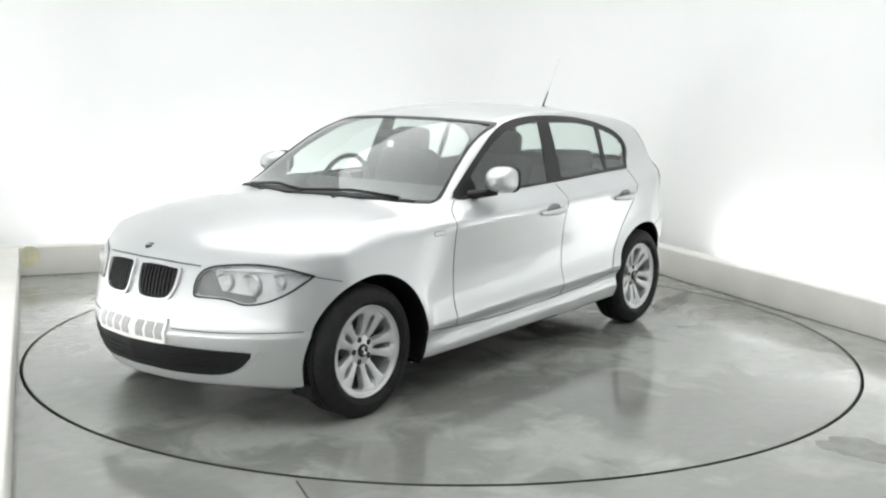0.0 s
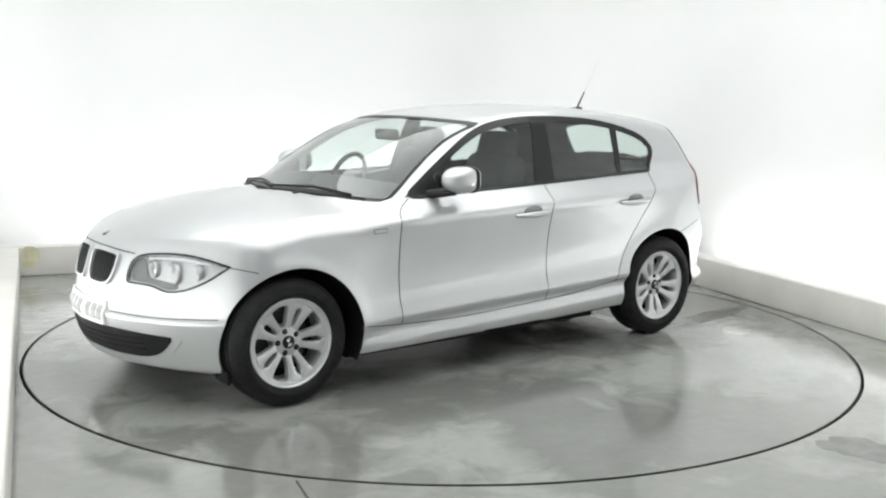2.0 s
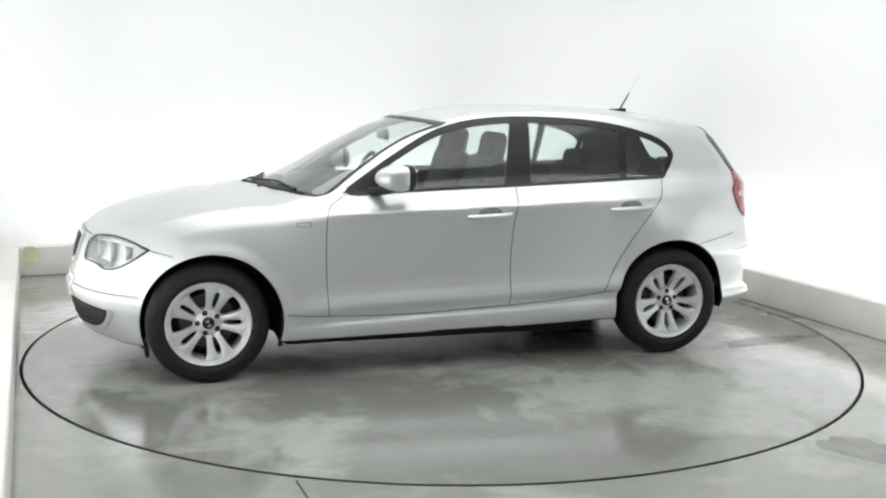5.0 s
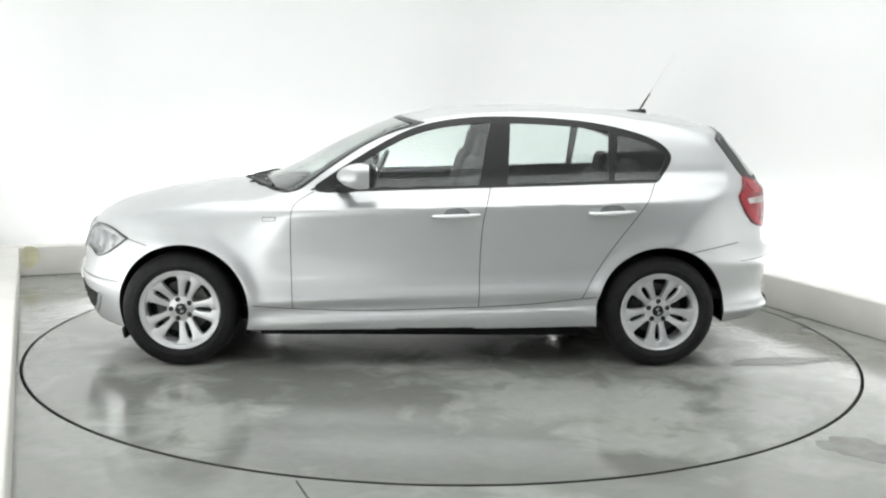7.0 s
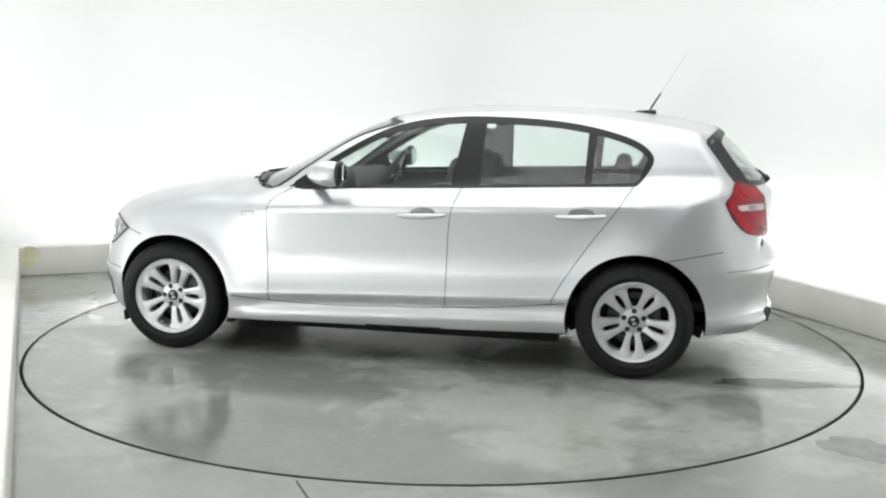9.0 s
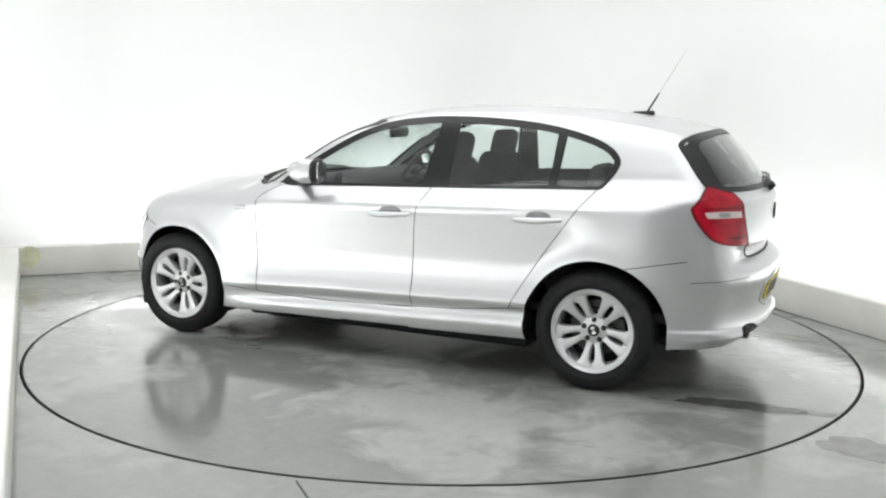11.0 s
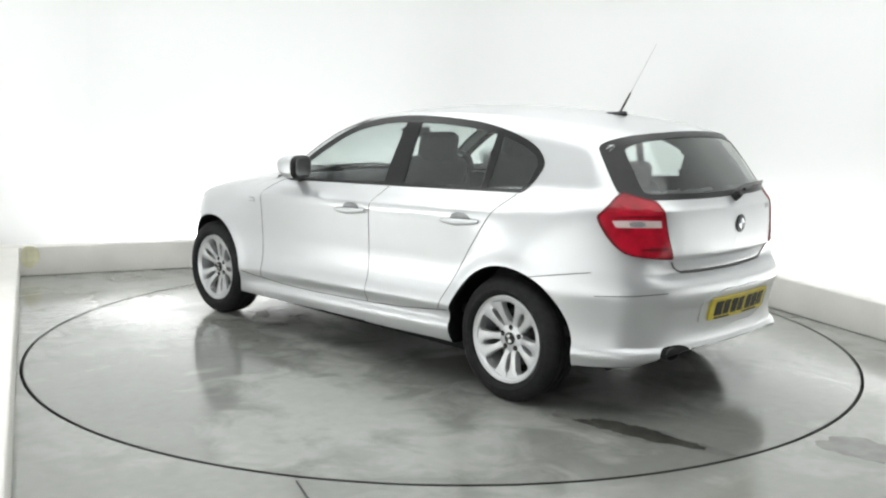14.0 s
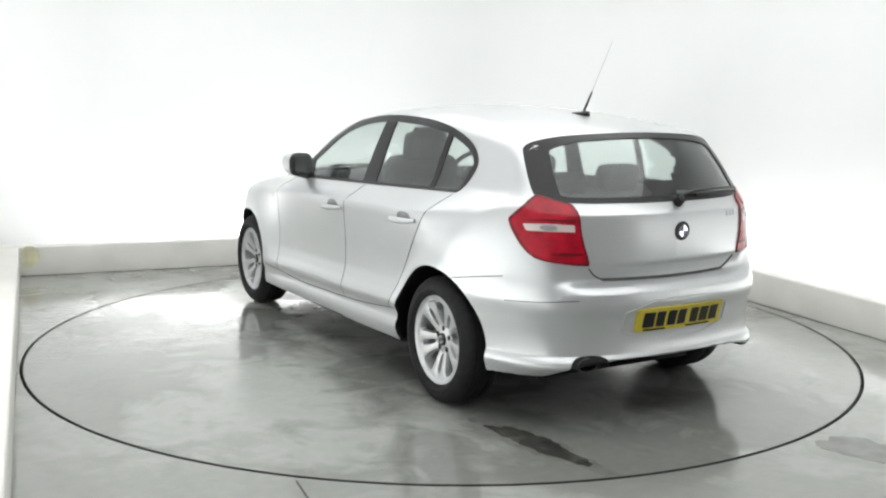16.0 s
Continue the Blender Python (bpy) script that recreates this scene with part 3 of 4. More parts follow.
def build_skin(car):
    h = 0.0135
    v, q = skin(h)
    c = v[q].mean(1)
    x, y, z = c.T
    ay = np.abs(y)
    keep = np.ones(len(q), bool)
    # openings of the windows and lamps, a little smaller than their trim
    side_face = ay > 0.45
    keep &= ~(side_face & (z > 0.9) & inside_outline(frame_inset(0.007, 0.022), x, z))
    keep &= ~((x > -0.2) & (z > 0.9) & (x < 1.1) & inside_outline(inset_outline(WIND, 0.005), y, z))
    keep &= ~((x < -1.5) & inside_outline(inset_outline(REAR, 0.018), y, z))
    keep &= ~((x > 1.3) & inside_outline(inset_outline(HEAD, 0.012), ay, z))
    # wheel arches
    for ax, az, ar in ARCHES:
        keep &= ~((np.hypot(x - ax, z - az) < ar) & (ay > 0.5))
    lost = np.zeros(len(v), bool)
    lost[q[~keep].ravel()] = True
    kept = np.zeros(len(v), bool)
    kept[q[keep].ravel()] = True
    rim = lost & kept & (np.abs(v[:, 1]) > 0.6)
    for ax, az, ar in ARCHES:
        d = v[:, [0, 2]] - (ax, az)
        r = np.hypot(*d.T)
        sel = rim & (np.abs(r - ar) < 0.03) & (v[:, 2] < 0.75)
        v[sel, 0], v[sel, 2] = ax + d[sel, 0] / r[sel] * ar, az + d[sel, 1] / r[sel] * ar
        low = v[sel]
        hitp = meet("y", 1, low[:, 0], low[:, 2])
        good = hitp[:, 1] > 0.6
        ynew = np.where(good, hitp[:, 1], np.abs(low[:, 1])) * np.sign(low[:, 1])
        v[sel, 1] = ynew
    edge = lost & kept
    a = np.abs(v[:, 1])
    draw_to(v, edge & (a > 0.45) & (v[:, 2] > 0.9) & (v[:, 0] > -1.45) & (v[:, 0] < 0.7), frame_inset(0.007, 0.022), "y")
    draw_to(v, edge & (v[:, 0] > -0.1) & (v[:, 2] > 0.9), inset_outline(WIND, 0.005), "x")
    draw_to(v, edge & (v[:, 0] < -1.5) & (v[:, 2] > 0.95), inset_outline(REAR, 0.018), "x")
    draw_to(v, edge & (v[:, 0] > 1.3) & (v[:, 2] > 0.5), inset_outline(HEAD, 0.012), "x", True)
    nv = unit(slope(v))
    nf = nv[q].mean(1)
    q, x, y, z, ay, nf = q[keep], x[keep], y[keep], z[keep], ay[keep], nf[keep]
    sx = lambda seam: np.interp(z, [p[1] for p in seam], [p[0] for p in seam])
    sill_z = np.interp(x, [p[0] for p in SILL_SEAM][::-1], [p[1] for p in SILL_SEAM][::-1])
    belt = belt_line(x) - 0.012
    which = np.full(len(q), "body_shell", dtype="<U20")
    mid = (np.abs(x) < 1.0)
    fx, mx, rx = sx(FRONT_SEAM), sx(MID_SEAM), sx(REAR_SEAM)
    side = (ay > 0.6) & (z < belt)
    which[side & (x < fx) & (x >= mx) & (z > sill_z)] = "front_door"
    which[side & (x < mx) & (x >= rx) & (z > sill_z)] = "rear_door"
    which[side & mid & (z <= sill_z)] = "sill"
    which[(x >= fx) & (z < belt) & (which == "body_shell") & (x > 0.5)] = "front_wing"
    which[(x > 0.62) & (nf[:, 2] > 0.6) & (z > 0.72) & (ay < 0.76) & (z < 1.02)] = "bonnet"
    which[(x > 1.34) & (z < 0.69) & (which != "bonnet")] = "front_bumper"
    which[(x < -1.36) & (z < 0.695)] = "rear_bumper"
    which[(x < -1.6) & (z >= 0.695) & (ay < 0.52) & (nf[:, 0] < -0.5)] = "tailgate"
    which[(nf[:, 2] < np.where(np.abs(x) > 1.3, -0.9, -0.6)) & (z < 0.36)] = "underbody"
    labels = {"bonnet": "smooth silver bonnet", "tailgate": "silver tailgate", "underbody": "dark underbody"}
    for name in sorted(set(which)):
        halves = [(name, which == name)]
        if name in ("front_door", "rear_door", "sill", "front_wing"):
            halves = [(name, (which == name) & (y > 0)), (name, (which == name) & (y <= 0))]
        for nm, sel in halves:
            faces = q[sel]
            ids, inv = np.unique(faces, return_inverse=True)
            mesh_ob(nm, v[ids], inv.reshape(-1, 4).tolist(), DARK if nm == "underbody" else PAINT, car, labels.get(nm, ""), True, nv[ids])
    # lining of the cabin
    v2, q2 = skin(0.03, 0.035)
    c2 = v2[q2].mean(1)
    x, y, z = c2.T
    ay = np.abs(y)
    k = (x < 0.80) & (z > np.where(x < -0.93, 0.72, 0.42)) & (x > -1.98)
    k &= ~((ay > 0.4) & (z > 0.9) & inside_outline(inset_outline(DLO, 0.012), x, z))
    k &= ~((x > -0.3) & (z > 0.93) & (x < 1.1) & inside_outline(inset_outline(WIND, -0.02), y, z))
    k &= ~((x < -1.4) & inside_outline(inset_outline(REAR, 0.035), y, z))
    up = z > 1.36
    for nm, sel, mt in (("headlining", k & up, LINER), ("cabin_lining", k & ~up, CLOTH)):
        ids, inv = np.unique(q2[sel], return_inverse=True)
        mesh_ob(nm, v2[ids], inv.reshape(-1, 4)[:, ::-1].tolist(), mt, car, "", True)


def build_glass(car):
    for s in (1, -1):
        inner = frame_inset(0.014, 0.035)
        band("window_trim", "y", s, DLO, inner, 0.004, BLACK, car, "black window surround", 0.008)
        ins = frame_inset(0.009, 0.028)
        for nm, lo, hi in (("front_side_window", -0.385, 9), ("rear_side_window", -1.045, -0.44), ("quarter_window", -9, -1.075)):
            o = clip_x(ins, lo, hi)
            pane = patch(nm, "y", s, o, 0.000, GLASS, car, "tinted clear glass", 0.004)
            pane.visible_shadow = False
        patch("pillar_trim", "y", s, rounded([(-0.305, 0.999), (-0.468, 1.005), (-0.487, 1.372), (-0.375, 1.374)], 48, 0), 0.0035, BLACK, car, "gloss black centre pillar", 0.012)
        patch("quarter_pillar", "y", s, rounded([(-1.032, 1.03), (-1.072, 1.03), (-1.098, 1.318), (-1.048, 1.326)], 40, 0), 0.0035, BLACK, car, "", 0.012)
        patch("mirror_triangle", "y", s, rounded([(0.62, 0.975), (0.40, 0.985), (0.42, 1.09)], 40, 0), 0.005, BLACK, car, "", 0.012)
    band("windscreen_border", "x", 1, WIND, inset_outline(WIND, 0.011), 0.003, BLACK, car, "black glass border", 0.007)
    patch("windscreen", "x", 1, inset_outline(WIND, 0.007), 0.0, GLASS, car, "clear windscreen glass", 0.005, 10).visible_shadow = False
    inner = inset_outline(REAR, 0.024) * (0.885, 1.0)
    band("rear_screen_border", "x", -1, REAR, inner, 0.004, BLACK, car, "black glass border", 0.008)
    patch("rear_screen", "x", -1, inset_outline(REAR, 0.026), 0.0, GLASS, car, "dark tinted rear glass", 0.005, 10).visible_shadow = False


def clip_x(o, lo, hi):
    """Cut an outline at two upright lines."""
    for sgn, lim in ((1, lo), (-1, -hi)):
        res = []
        for a, b in zip(o, np.roll(o, -1, 0)):
            ia, ib = sgn * a[0] >= lim, sgn * b[0] >= lim
            if ia:
                res.append(a)
            if ia != ib:
                t = (lim - sgn * a[0]) / (sgn * (b[0] - a[0]))
                res.append(a + (b - a) * t)
        o = np.array(res)
    return rounded(o, 72, 0)


def build_seams(car):
    for s in (1, -1):
        for pts in (FRONT_SEAM, MID_SEAM, REAR_SEAM, SILL_SEAM, [(-1.49, 0.655), (-1.60, 0.675), (-1.70, 0.692), (-1.78, 0.704)],
                    [(1.50, 0.672), (1.58, 0.692), (1.66, 0.71)]):
            strip("shut_line", "y", s, pts, 0.0048, 0.0012, SEAM_AND_SHADE, car)
    for s in (1, -1):
        # thin grey strips draw the shade along the bumpers' creases
        strip("bumper_crease_shade", "x", 1, [(s * 0.26, 0.455), (s * 0.5, 0.453), (s * 0.76, 0.461)], 0.005, 0.001, SEAM_AND_SHADE, car)
        strip("bumper_crease_shade", "x", -1, [(s * 0.52, 0.617), (s * 0.62, 0.611), (s * 0.75, 0.598)], 0.004, 0.001, SEAM_AND_SHADE, car)
        strip("shut_line", "x", 1, [(s * 0.0, 0.746), (s * 0.15, 0.745), (s * 0.27, 0.739), (s * 0.345, 0.735)], 0.007, 0.001, SEAM_AND_SHADE, car)
        strip("shut_line", "x", -1, [(s * 0.445, 0.755), (s * 0.41, 0.715), (s * 0.36, 0.693)], 0.007, 0.004, SEAM_AND_SHADE, car)
    strip("shut_line", "x", -1, [(-0.37, 0.694), (-0.2, 0.690), (0.0, 0.689), (0.2, 0.690), (0.37, 0.694)], 0.012, 0.006, SEAM_AND_SHADE, car, "dark gap below the tailgate")


def build_lamps(car):
    for s in (1, -1):
        fl = s < 0
        lampbody = patch("headlight", "x", 1, inset_outline(HEAD, 0.004), -0.022, AMBER, car, "silver reflector headlight", 0.01, flip=fl)
        band("seal", "x", 1, HEAD, inset_outline(HEAD, 0.0085), 0.003, BLACK, lampbody, "", 0.02, flip=fl)
        cover = patch("cover", "x", 1, inset_outline(HEAD, 0.012), 0.002, CLEAR, lampbody, "clear lens", 0.004, flip=fl)
        cover.visible_shadow = False
        patch("bezel", "x", 1, rounded([(0.352, 0.70), (0.35, 0.612), (0.43, 0.612), (0.50, 0.605), (0.55, 0.585), (0.60, 0.588), (0.60, 0.618), (0.50, 0.628), (0.42, 0.632), (0.415, 0.725), (0.38, 0.722)], 48, 1), -0.016, BEZEL, lampbody, "grey inner bezel", 0.004, flip=fl)
        patch("brow", "x", 1, rounded([(0.42, 0.735), (0.42, 0.722), (0.56, 0.727), (0.70, 0.712), (0.73, 0.712), (0.57, 0.745)], 48, 1), -0.012, CHROME, lampbody, "", 0.004, flip=fl)
        for yy, zz, r in ((0.465, 0.676, 0.042), (0.568, 0.662, 0.052), (0.665, 0.676, 0.034)):
            p, nr = on_skin("x", 1, [(s * yy, zz)], -0.024)
            m = Matrix.Translation(Vector(p[0])) @ Vector((1, s * 0.12, 0.02)).to_track_quat("Y", "Z").to_matrix().to_4x4()
            bulb = part("reflector", lathe_bm([(0.001, 0.008), (r * 0.4, 0.006), (r * 0.7, 0.001), (r * 0.9, 0.006), (r, 0.014), (r * 1.05, 0.010), (r * 1.05, -0.01)], 28, m), ALLOY, lampbody, "chrome reflector bowl")
        tail = patch("tail_light", "x", -1, TAIL, 0.006, RED, car, "red tail light with a clear band", 0.02, flip=fl)
        band("seal", "x", -1, TAIL, inset_outline(TAIL, 0.007), 0.0075, DEEP_RED, tail, "", 0.012, flip=fl)
        patch("clear_band", "x", -1, rounded([(0.512, 0.915), (0.512, 0.946), (0.60, 0.948), (0.684, 0.946), (0.676, 0.916), (0.60, 0.915)], 48, 0), 0.0085, PINK, tail, "pale clear band", 0.006, flip=fl)
        patch("band_lamp", "x", -1, rounded([(0.575, 0.919), (0.575, 0.943), (0.632, 0.943), (0.632, 0.919)], 32, 1), 0.0105, BEZEL, tail, "", 0.004, flip=fl)
        patch("lens_rib", "x", -1, rounded([(0.478, 0.812), (0.480, 0.822), (0.55, 0.824), (0.61, 0.815), (0.56, 0.808)], 32, 0), 0.0085, DEEP_RED, tail, "", 0.006, flip=fl)
        patch("lens_rib", "x", -1, rounded([(0.496, 0.962), (0.497, 0.966), (0.60, 0.968), (0.70, 0.962), (0.60, 0.960)], 32, 0), 0.0085, DEEP_RED, tail, "", 0.006, flip=fl)
        patch("lens_facet", "x", -1, rounded([(0.575, 0.985), (0.545, 1.03), (0.60, 1.055), (0.645, 1.02), (0.63, 0.985)], 32, 1), 0.009, RED, tail, "", 0.004, flip=fl)


def build_front(car):
    for s in (1, -1):
        fl = s < 0
        kid = rounded([(0.03, 0.60), (0.05, 0.572), (0.10, 0.565), (0.22, 0.568), (0.255, 0.61), (0.268, 0.66), (0.268, 0.715), (0.25, 0.73), (0.13, 0.737), (0.03, 0.735), (0.016, 0.715), (0.02, 0.65)], 64, 2)
        g = patch("kidney_grille", "x", 1, inset_outline(kid, 0.012), 0.002, DARK, car, "black kidney grille with a silver rim", 0.006, flip=fl)
        band("rim", "x", 1, kid, inset_outline(kid, 0.013), 0.014, ALLOY, g, "silver rim", 0.016, flip=fl)
        for i in range(9):
            yy = 0.058 + i * 0.022
            strip("slat", "x", 1, [(yy + 0.004, 0.592), (yy, 0.715)], 0.006, 0.009, BLACK, g, "", 0.002, flip=fl, n=6)
    half = [(0.40, 0.373), (0.585, 0.367), (0.604, 0.362), (0.578, 0.329), (0.546, 0.294), (0.489, 0.262), (0.396, 0.250), (0.2, 0.252)]
    mouth = rounded([(0.0, 0.384)] + half + [(0.0, 0.255)] + [(-a, b) for a, b in half[::-1]], 110, 1)
    for s in (1, -1):
        strip("intake_lip", "x", 1, [(s * 0.632, 0.366), (s * 0.60, 0.322), (s * 0.562, 0.284), (s * 0.50, 0.249)], 0.026, 0.010, PAINT, car, "", 0.012)
    g = patch("lower_grille", "x", 1, mouth, 0.007, DARK, car, "black lower air intake", 0.016, 14)
    for zz in (0.283, 0.308, 0.333):
        strip("bar", "x", 1, [(-0.46, zz + 0.012), (0, zz - 0.004), (0.46, zz + 0.012)], 0.006, 0.012, DARK, g, "", 0.002)
    pl = patch("number_plate", "x", 1, rounded([(-0.28, 0.385), (0.24, 0.385), (0.24, 0.495), (-0.28, 0.495)], 64, 0), 0.012, WHITE_PLATE, car, "white front number plate", 0.012)
    for i, (a, w) in enumerate(((-0.25, 0.055), (-0.18, 0.055), (-0.11, 0.055), (-0.04, 0.055), (0.06, 0.05), (0.125, 0.05), (0.185, 0.04))):
        patch("bar", "x", 1, rounded([(a, 0.405), (a + w, 0.405), (a + w, 0.475), (a, 0.475)], 24, 0), 0.0135, PLATE_INK, pl, "", 0.003, rings=2)
    badge(car, (1.895, -0.02, 0), 0.037, True)


def badge(car, at, r, front):
    if front:
        z = float(top_line(at[0])) + 0.001
        # straight above the bonnet's front edge
        m = Matrix.Translation((at[0], at[1], z - 0.012)) @ Vector((0.42, 0, 0.9)).to_track_quat("Y", "Z").to_matrix().to_4x4()
    else:
        p, n = on_skin("x", -1, [(at[1], at[2])], 0.0)
        m = Matrix.Translation(Vector(p[0])) @ Vector(n[0]).to_track_quat("Y", "Z").to_matrix().to_4x4()
    b = part("round_badge", lathe_bm([(0.0005, 0.008), (r * 0.6, 0.008), (r * 0.95, 0.006), (r, 0.003), (r, -0.01)], 32, m), BLACK, car, "round badge with quarters")
    for k in range(4):
        bm = bmesh.new()
        ring = [bm.verts.new((0, 0.0095, 0))]
        a0 = k * math.pi / 2
        for i in range(7):
            a = a0 + i * math.pi / 12
            ring.append(bm.verts.new((r * 0.6 * math.cos(a), 0.0095, r * 0.6 * math.sin(a))))
        bm.faces.new(ring)
        bmesh.ops.transform(bm, matrix=m, verts=bm.verts[:])
        part("quarter", bm, CHROME if k % 2 else BLUE, b, smooth=False)


def build_rear(car):
    rec = patch("plate_recess", "x", -1, rounded([(-0.33, 0.415), (0.29, 0.415), (0.29, 0.60), (-0.33, 0.60)], 48, 1), 0.002, PAINT, car, "", 0.004)
    edge = rounded([(-0.338, 0.405), (0.298, 0.405), (0.298, 0.605), (-0.338, 0.605)], 64, 1)
    band("recess_edge", "x", -1, edge, inset_outline(edge, 0.012), 0.007, PAINT, rec, "", 0.008)
    pl = patch("number_plate", "x", -1, rounded([(-0.293, 0.455), (0.232, 0.455), (0.232, 0.567), (-0.293, 0.567)], 64, 0), 0.012, YELLOW_PLATE, car, "yellow rear number plate", 0.012)
    for a, w in ((-0.263, 0.055), (-0.198, 0.055), (-0.133, 0.05), (-0.053, 0.05), (0.007, 0.05), (0.072, 0.05), (0.132, 0.065)):
        patch("bar", "x", -1, rounded([(a, 0.475), (a + w, 0.475), (a + w, 0.55), (a, 0.55)], 24, 0), 0.0135, BLACK, pl, "", 0.003, rings=2)
    for a, w in ((-0.22, 0.16), (0.06, 0.13)):
        patch("plate_mark", "x", -1, rounded([(a, 0.458), (a + w, 0.458), (a + w, 0.467), (a, 0.467)], 24, 0), 0.0135, BLACK, pl, "", 0.003, rings=2)
    badge(car, (0, -0.03, 0.905), 0.045, False)
    for a in (-0.345, -0.375, -0.405):
        patch("model_mark", "x", -1, rounded([(a, 0.955), (a - 0.022, 0.955), (a - 0.022, 0.982), (a, 0.982)], 16, 0), 0.004, ALLOY, car, "", 0.005, rings=2)
    # rear wiper
    p, n = on_skin("x", -1, [(-0.03, 1.03)], 0.012)
    w = part("rear_wiper", lathe_bm([(0.001, 0.03), (0.018, 0.028), (0.024, 0.0), (0.024, -0.02)], 20, Matrix.Translation(Vector(p[0])) @ Vector(n[0]).to_track_quat("Y", "Z").to_matrix().to_4x4()), BLACK, car, "black rear wiper")
    q, _ = on_skin("x", -1, [(-0.03, 1.045), (-0.12, 1.062), (-0.25, 1.07), (-0.40, 1.068), (-0.50, 1.062)], 0.022)
    part("arm", tube_bm(q, 0.010, 8, 0.6), BLACK, w)
    q, _ = on_skin("x", -1, [(-0.16, 1.055), (-0.30, 1.058), (-0.52, 1.053)], 0.009)
    part("blade", tube_bm(q, 0.007, 6), BLACK, w)
    # exhaust
    # flat dark patch for the shade in the bumper's notch
    patch("exhaust_notch_shade", "x", -1, rounded([(0.36, 0.30), (0.55, 0.285), (0.545, 0.335), (0.50, 0.358), (0.42, 0.362), (0.37, 0.345)], 48, 1), 0.002, DARK, car, "", 0.01)
    tip = Matrix.Translation((-2.035, 0.462, 0.320)) @ pose(0, 0, 0, 0, 0, 90) @ Matrix.Diagonal((1.45, 1, 0.8, 1))
    ex = part("exhaust_pipe", lathe_bm([(0.034, -0.25), (0.041, 0.0), (0.041, 0.02), (0.036, 0.02), (0.034, -0.2)], 28, tip), STEEL, car, "dark steel exhaust pipe")
    # aerial
    a = part("aerial", box_bm(0.13, 0.034, 0.034, 0.014, pose(-1.345, 0, 1.412, 0, 4, 0)), BLACK, car, "black roof aerial with a thin mast")
    part("mast", tube_bm([(-1.37, 0, 1.43), (-1.43, 0, 1.53)], 0.0065, 8, 0.7), BLACK, a)
    part("mast_tip", tube_bm([(-1.43, 0, 1.53), (-1.575, 0, 1.775)], 0.0025, 6, 0.7), ALLOY, a)


def build_side_parts(car):
    for s in (1, -1):
        for cx, cz, tilt in ((-0.175, 0.855, 3), (-1.03, 0.878, 3)):
            o = rounded([(cx - 0.085, cz - 0.012), (cx + 0.07, cz - 0.02), (cx + 0.06, cz + 0.04), (cx - 0.06, cz + 0.045)], 40, 2)
            # flat grey patch in place of the shade inside the handle's hollow
            cup = patch("handle_cup_shade", "y", s, o, 0.0015, BEZEL, car, "", 0.004)
            p, n = on_skin("y", s, [(cx + 0.125, cz - 0.006), (cx + 0.09, cz - 0.003), (cx, cz + 0.001), (cx - 0.09, cz + 0.004), (cx - 0.125, cz + 0.006)], 0.0)
            lift = np.array([0.004, 0.022, 0.032, 0.022, 0.004])[:, None]
            bm = tube_bm(p + n * lift, 0.0155, 12)
            for vv in bm.verts:
                d = (vv.co.x - cx) / 0.125
                mid_z = cz - d * 0.006
                vv.co.z = mid_z + (vv.co.z - mid_z) * (1.15 - 0.55 * min(1, d * d))
            part("door_handle", bm, PAINT, car, "silver door handle")
        # wing badge
        strip("repeater_base", "y", s, [(0.80, 0.826), (0.875, 0.824)], 0.024, 0.0012, SEAM_AND_SHADE, car, "", 0.002)
        strip("side_repeater", "y", s, [(0.804, 0.826), (0.871, 0.824)], 0.018, 0.004, PAINT, car, "", 0.002)
        # mirror
        def pebble(bm, px, py, pz, power, flat):
            for vv in bm.verts:
                c = vv.co
                c.x = max(c.x, flat)
                sq = (abs(c.y) ** power + abs(c.z) ** power) ** (1 / power)
                f = math.hypot(c.y, c.z) / sq if sq > 1e-6 else 1
                drop = 1.0 - 0.22 * max(0.0, c.x) * (1 if c.z < 0 else 0.4)
                c.x, c.y, c.z = c.x * px, c.y * f * py, c.z * f * pz * drop
        at = pose(0.352, s * 0.878, 1.064, 0, 0, s * 6)
        bm = bmesh.new()
        bmesh.ops.create_uvsphere(bm, u_segments=40, v_segments=24, radius=1.0)
        pebble(bm, 0.118, 0.078, 0.070, 3.0, -0.5)
        bmesh.ops.transform(bm, matrix=at, verts=bm.verts[:])
        mir = part("door_mirror", bm, PAINT, car, "silver door mirror")
        part("mirror_base", tube_bm([(0.47, s * 0.74, 0.98), (0.41, s * 0.80, 0.992), (0.37, s * 0.86, 1.005)], 0.026, 10, 0.9), BLACK, mir)
        bm = bmesh.new()
        bmesh.ops.create_uvsphere(bm, u_segments=40, v_segments=24, radius=1.0)
        pebble(bm, 0.03, 0.079, 0.0712, 3.2, -1)
        bmesh.ops.transform(bm, matrix=at @ pose(-0.062, 0, 0), verts=bm.verts[:])
        part("mirror_back", bm, BLACK, mir)
        bm = box_bm(0.004, 0.112, 0.098, 0.0, at @ pose(-0.0915, 0, 0.002))
        bmesh.ops.bevel(bm, geom=[e for e in bm.edges if abs((e.verts[0].co - e.verts[1].co).length - 0.004) < 1e-4], offset=0.022, segments=5, affect="EDGES", profile=0.5)
        part("mirror_glass", bm, CHROME, mir, "mirror glass")
        strip("crease", "y", s, SKEG, 0.004, 0.0008, PAINT, car)
        # windscreen wipers
    for y0, y1 in ((0.05, -0.50), (0.58, 0.04)):
        q, _ = on_skin("x", 1, [(y0, 0.985 if abs(y0) < 0.3 else 0.972), ((y0 + y1) / 2, 0.995), (y1, 0.985 if abs(y1) < 0.3 else 0.975)], 0.014)
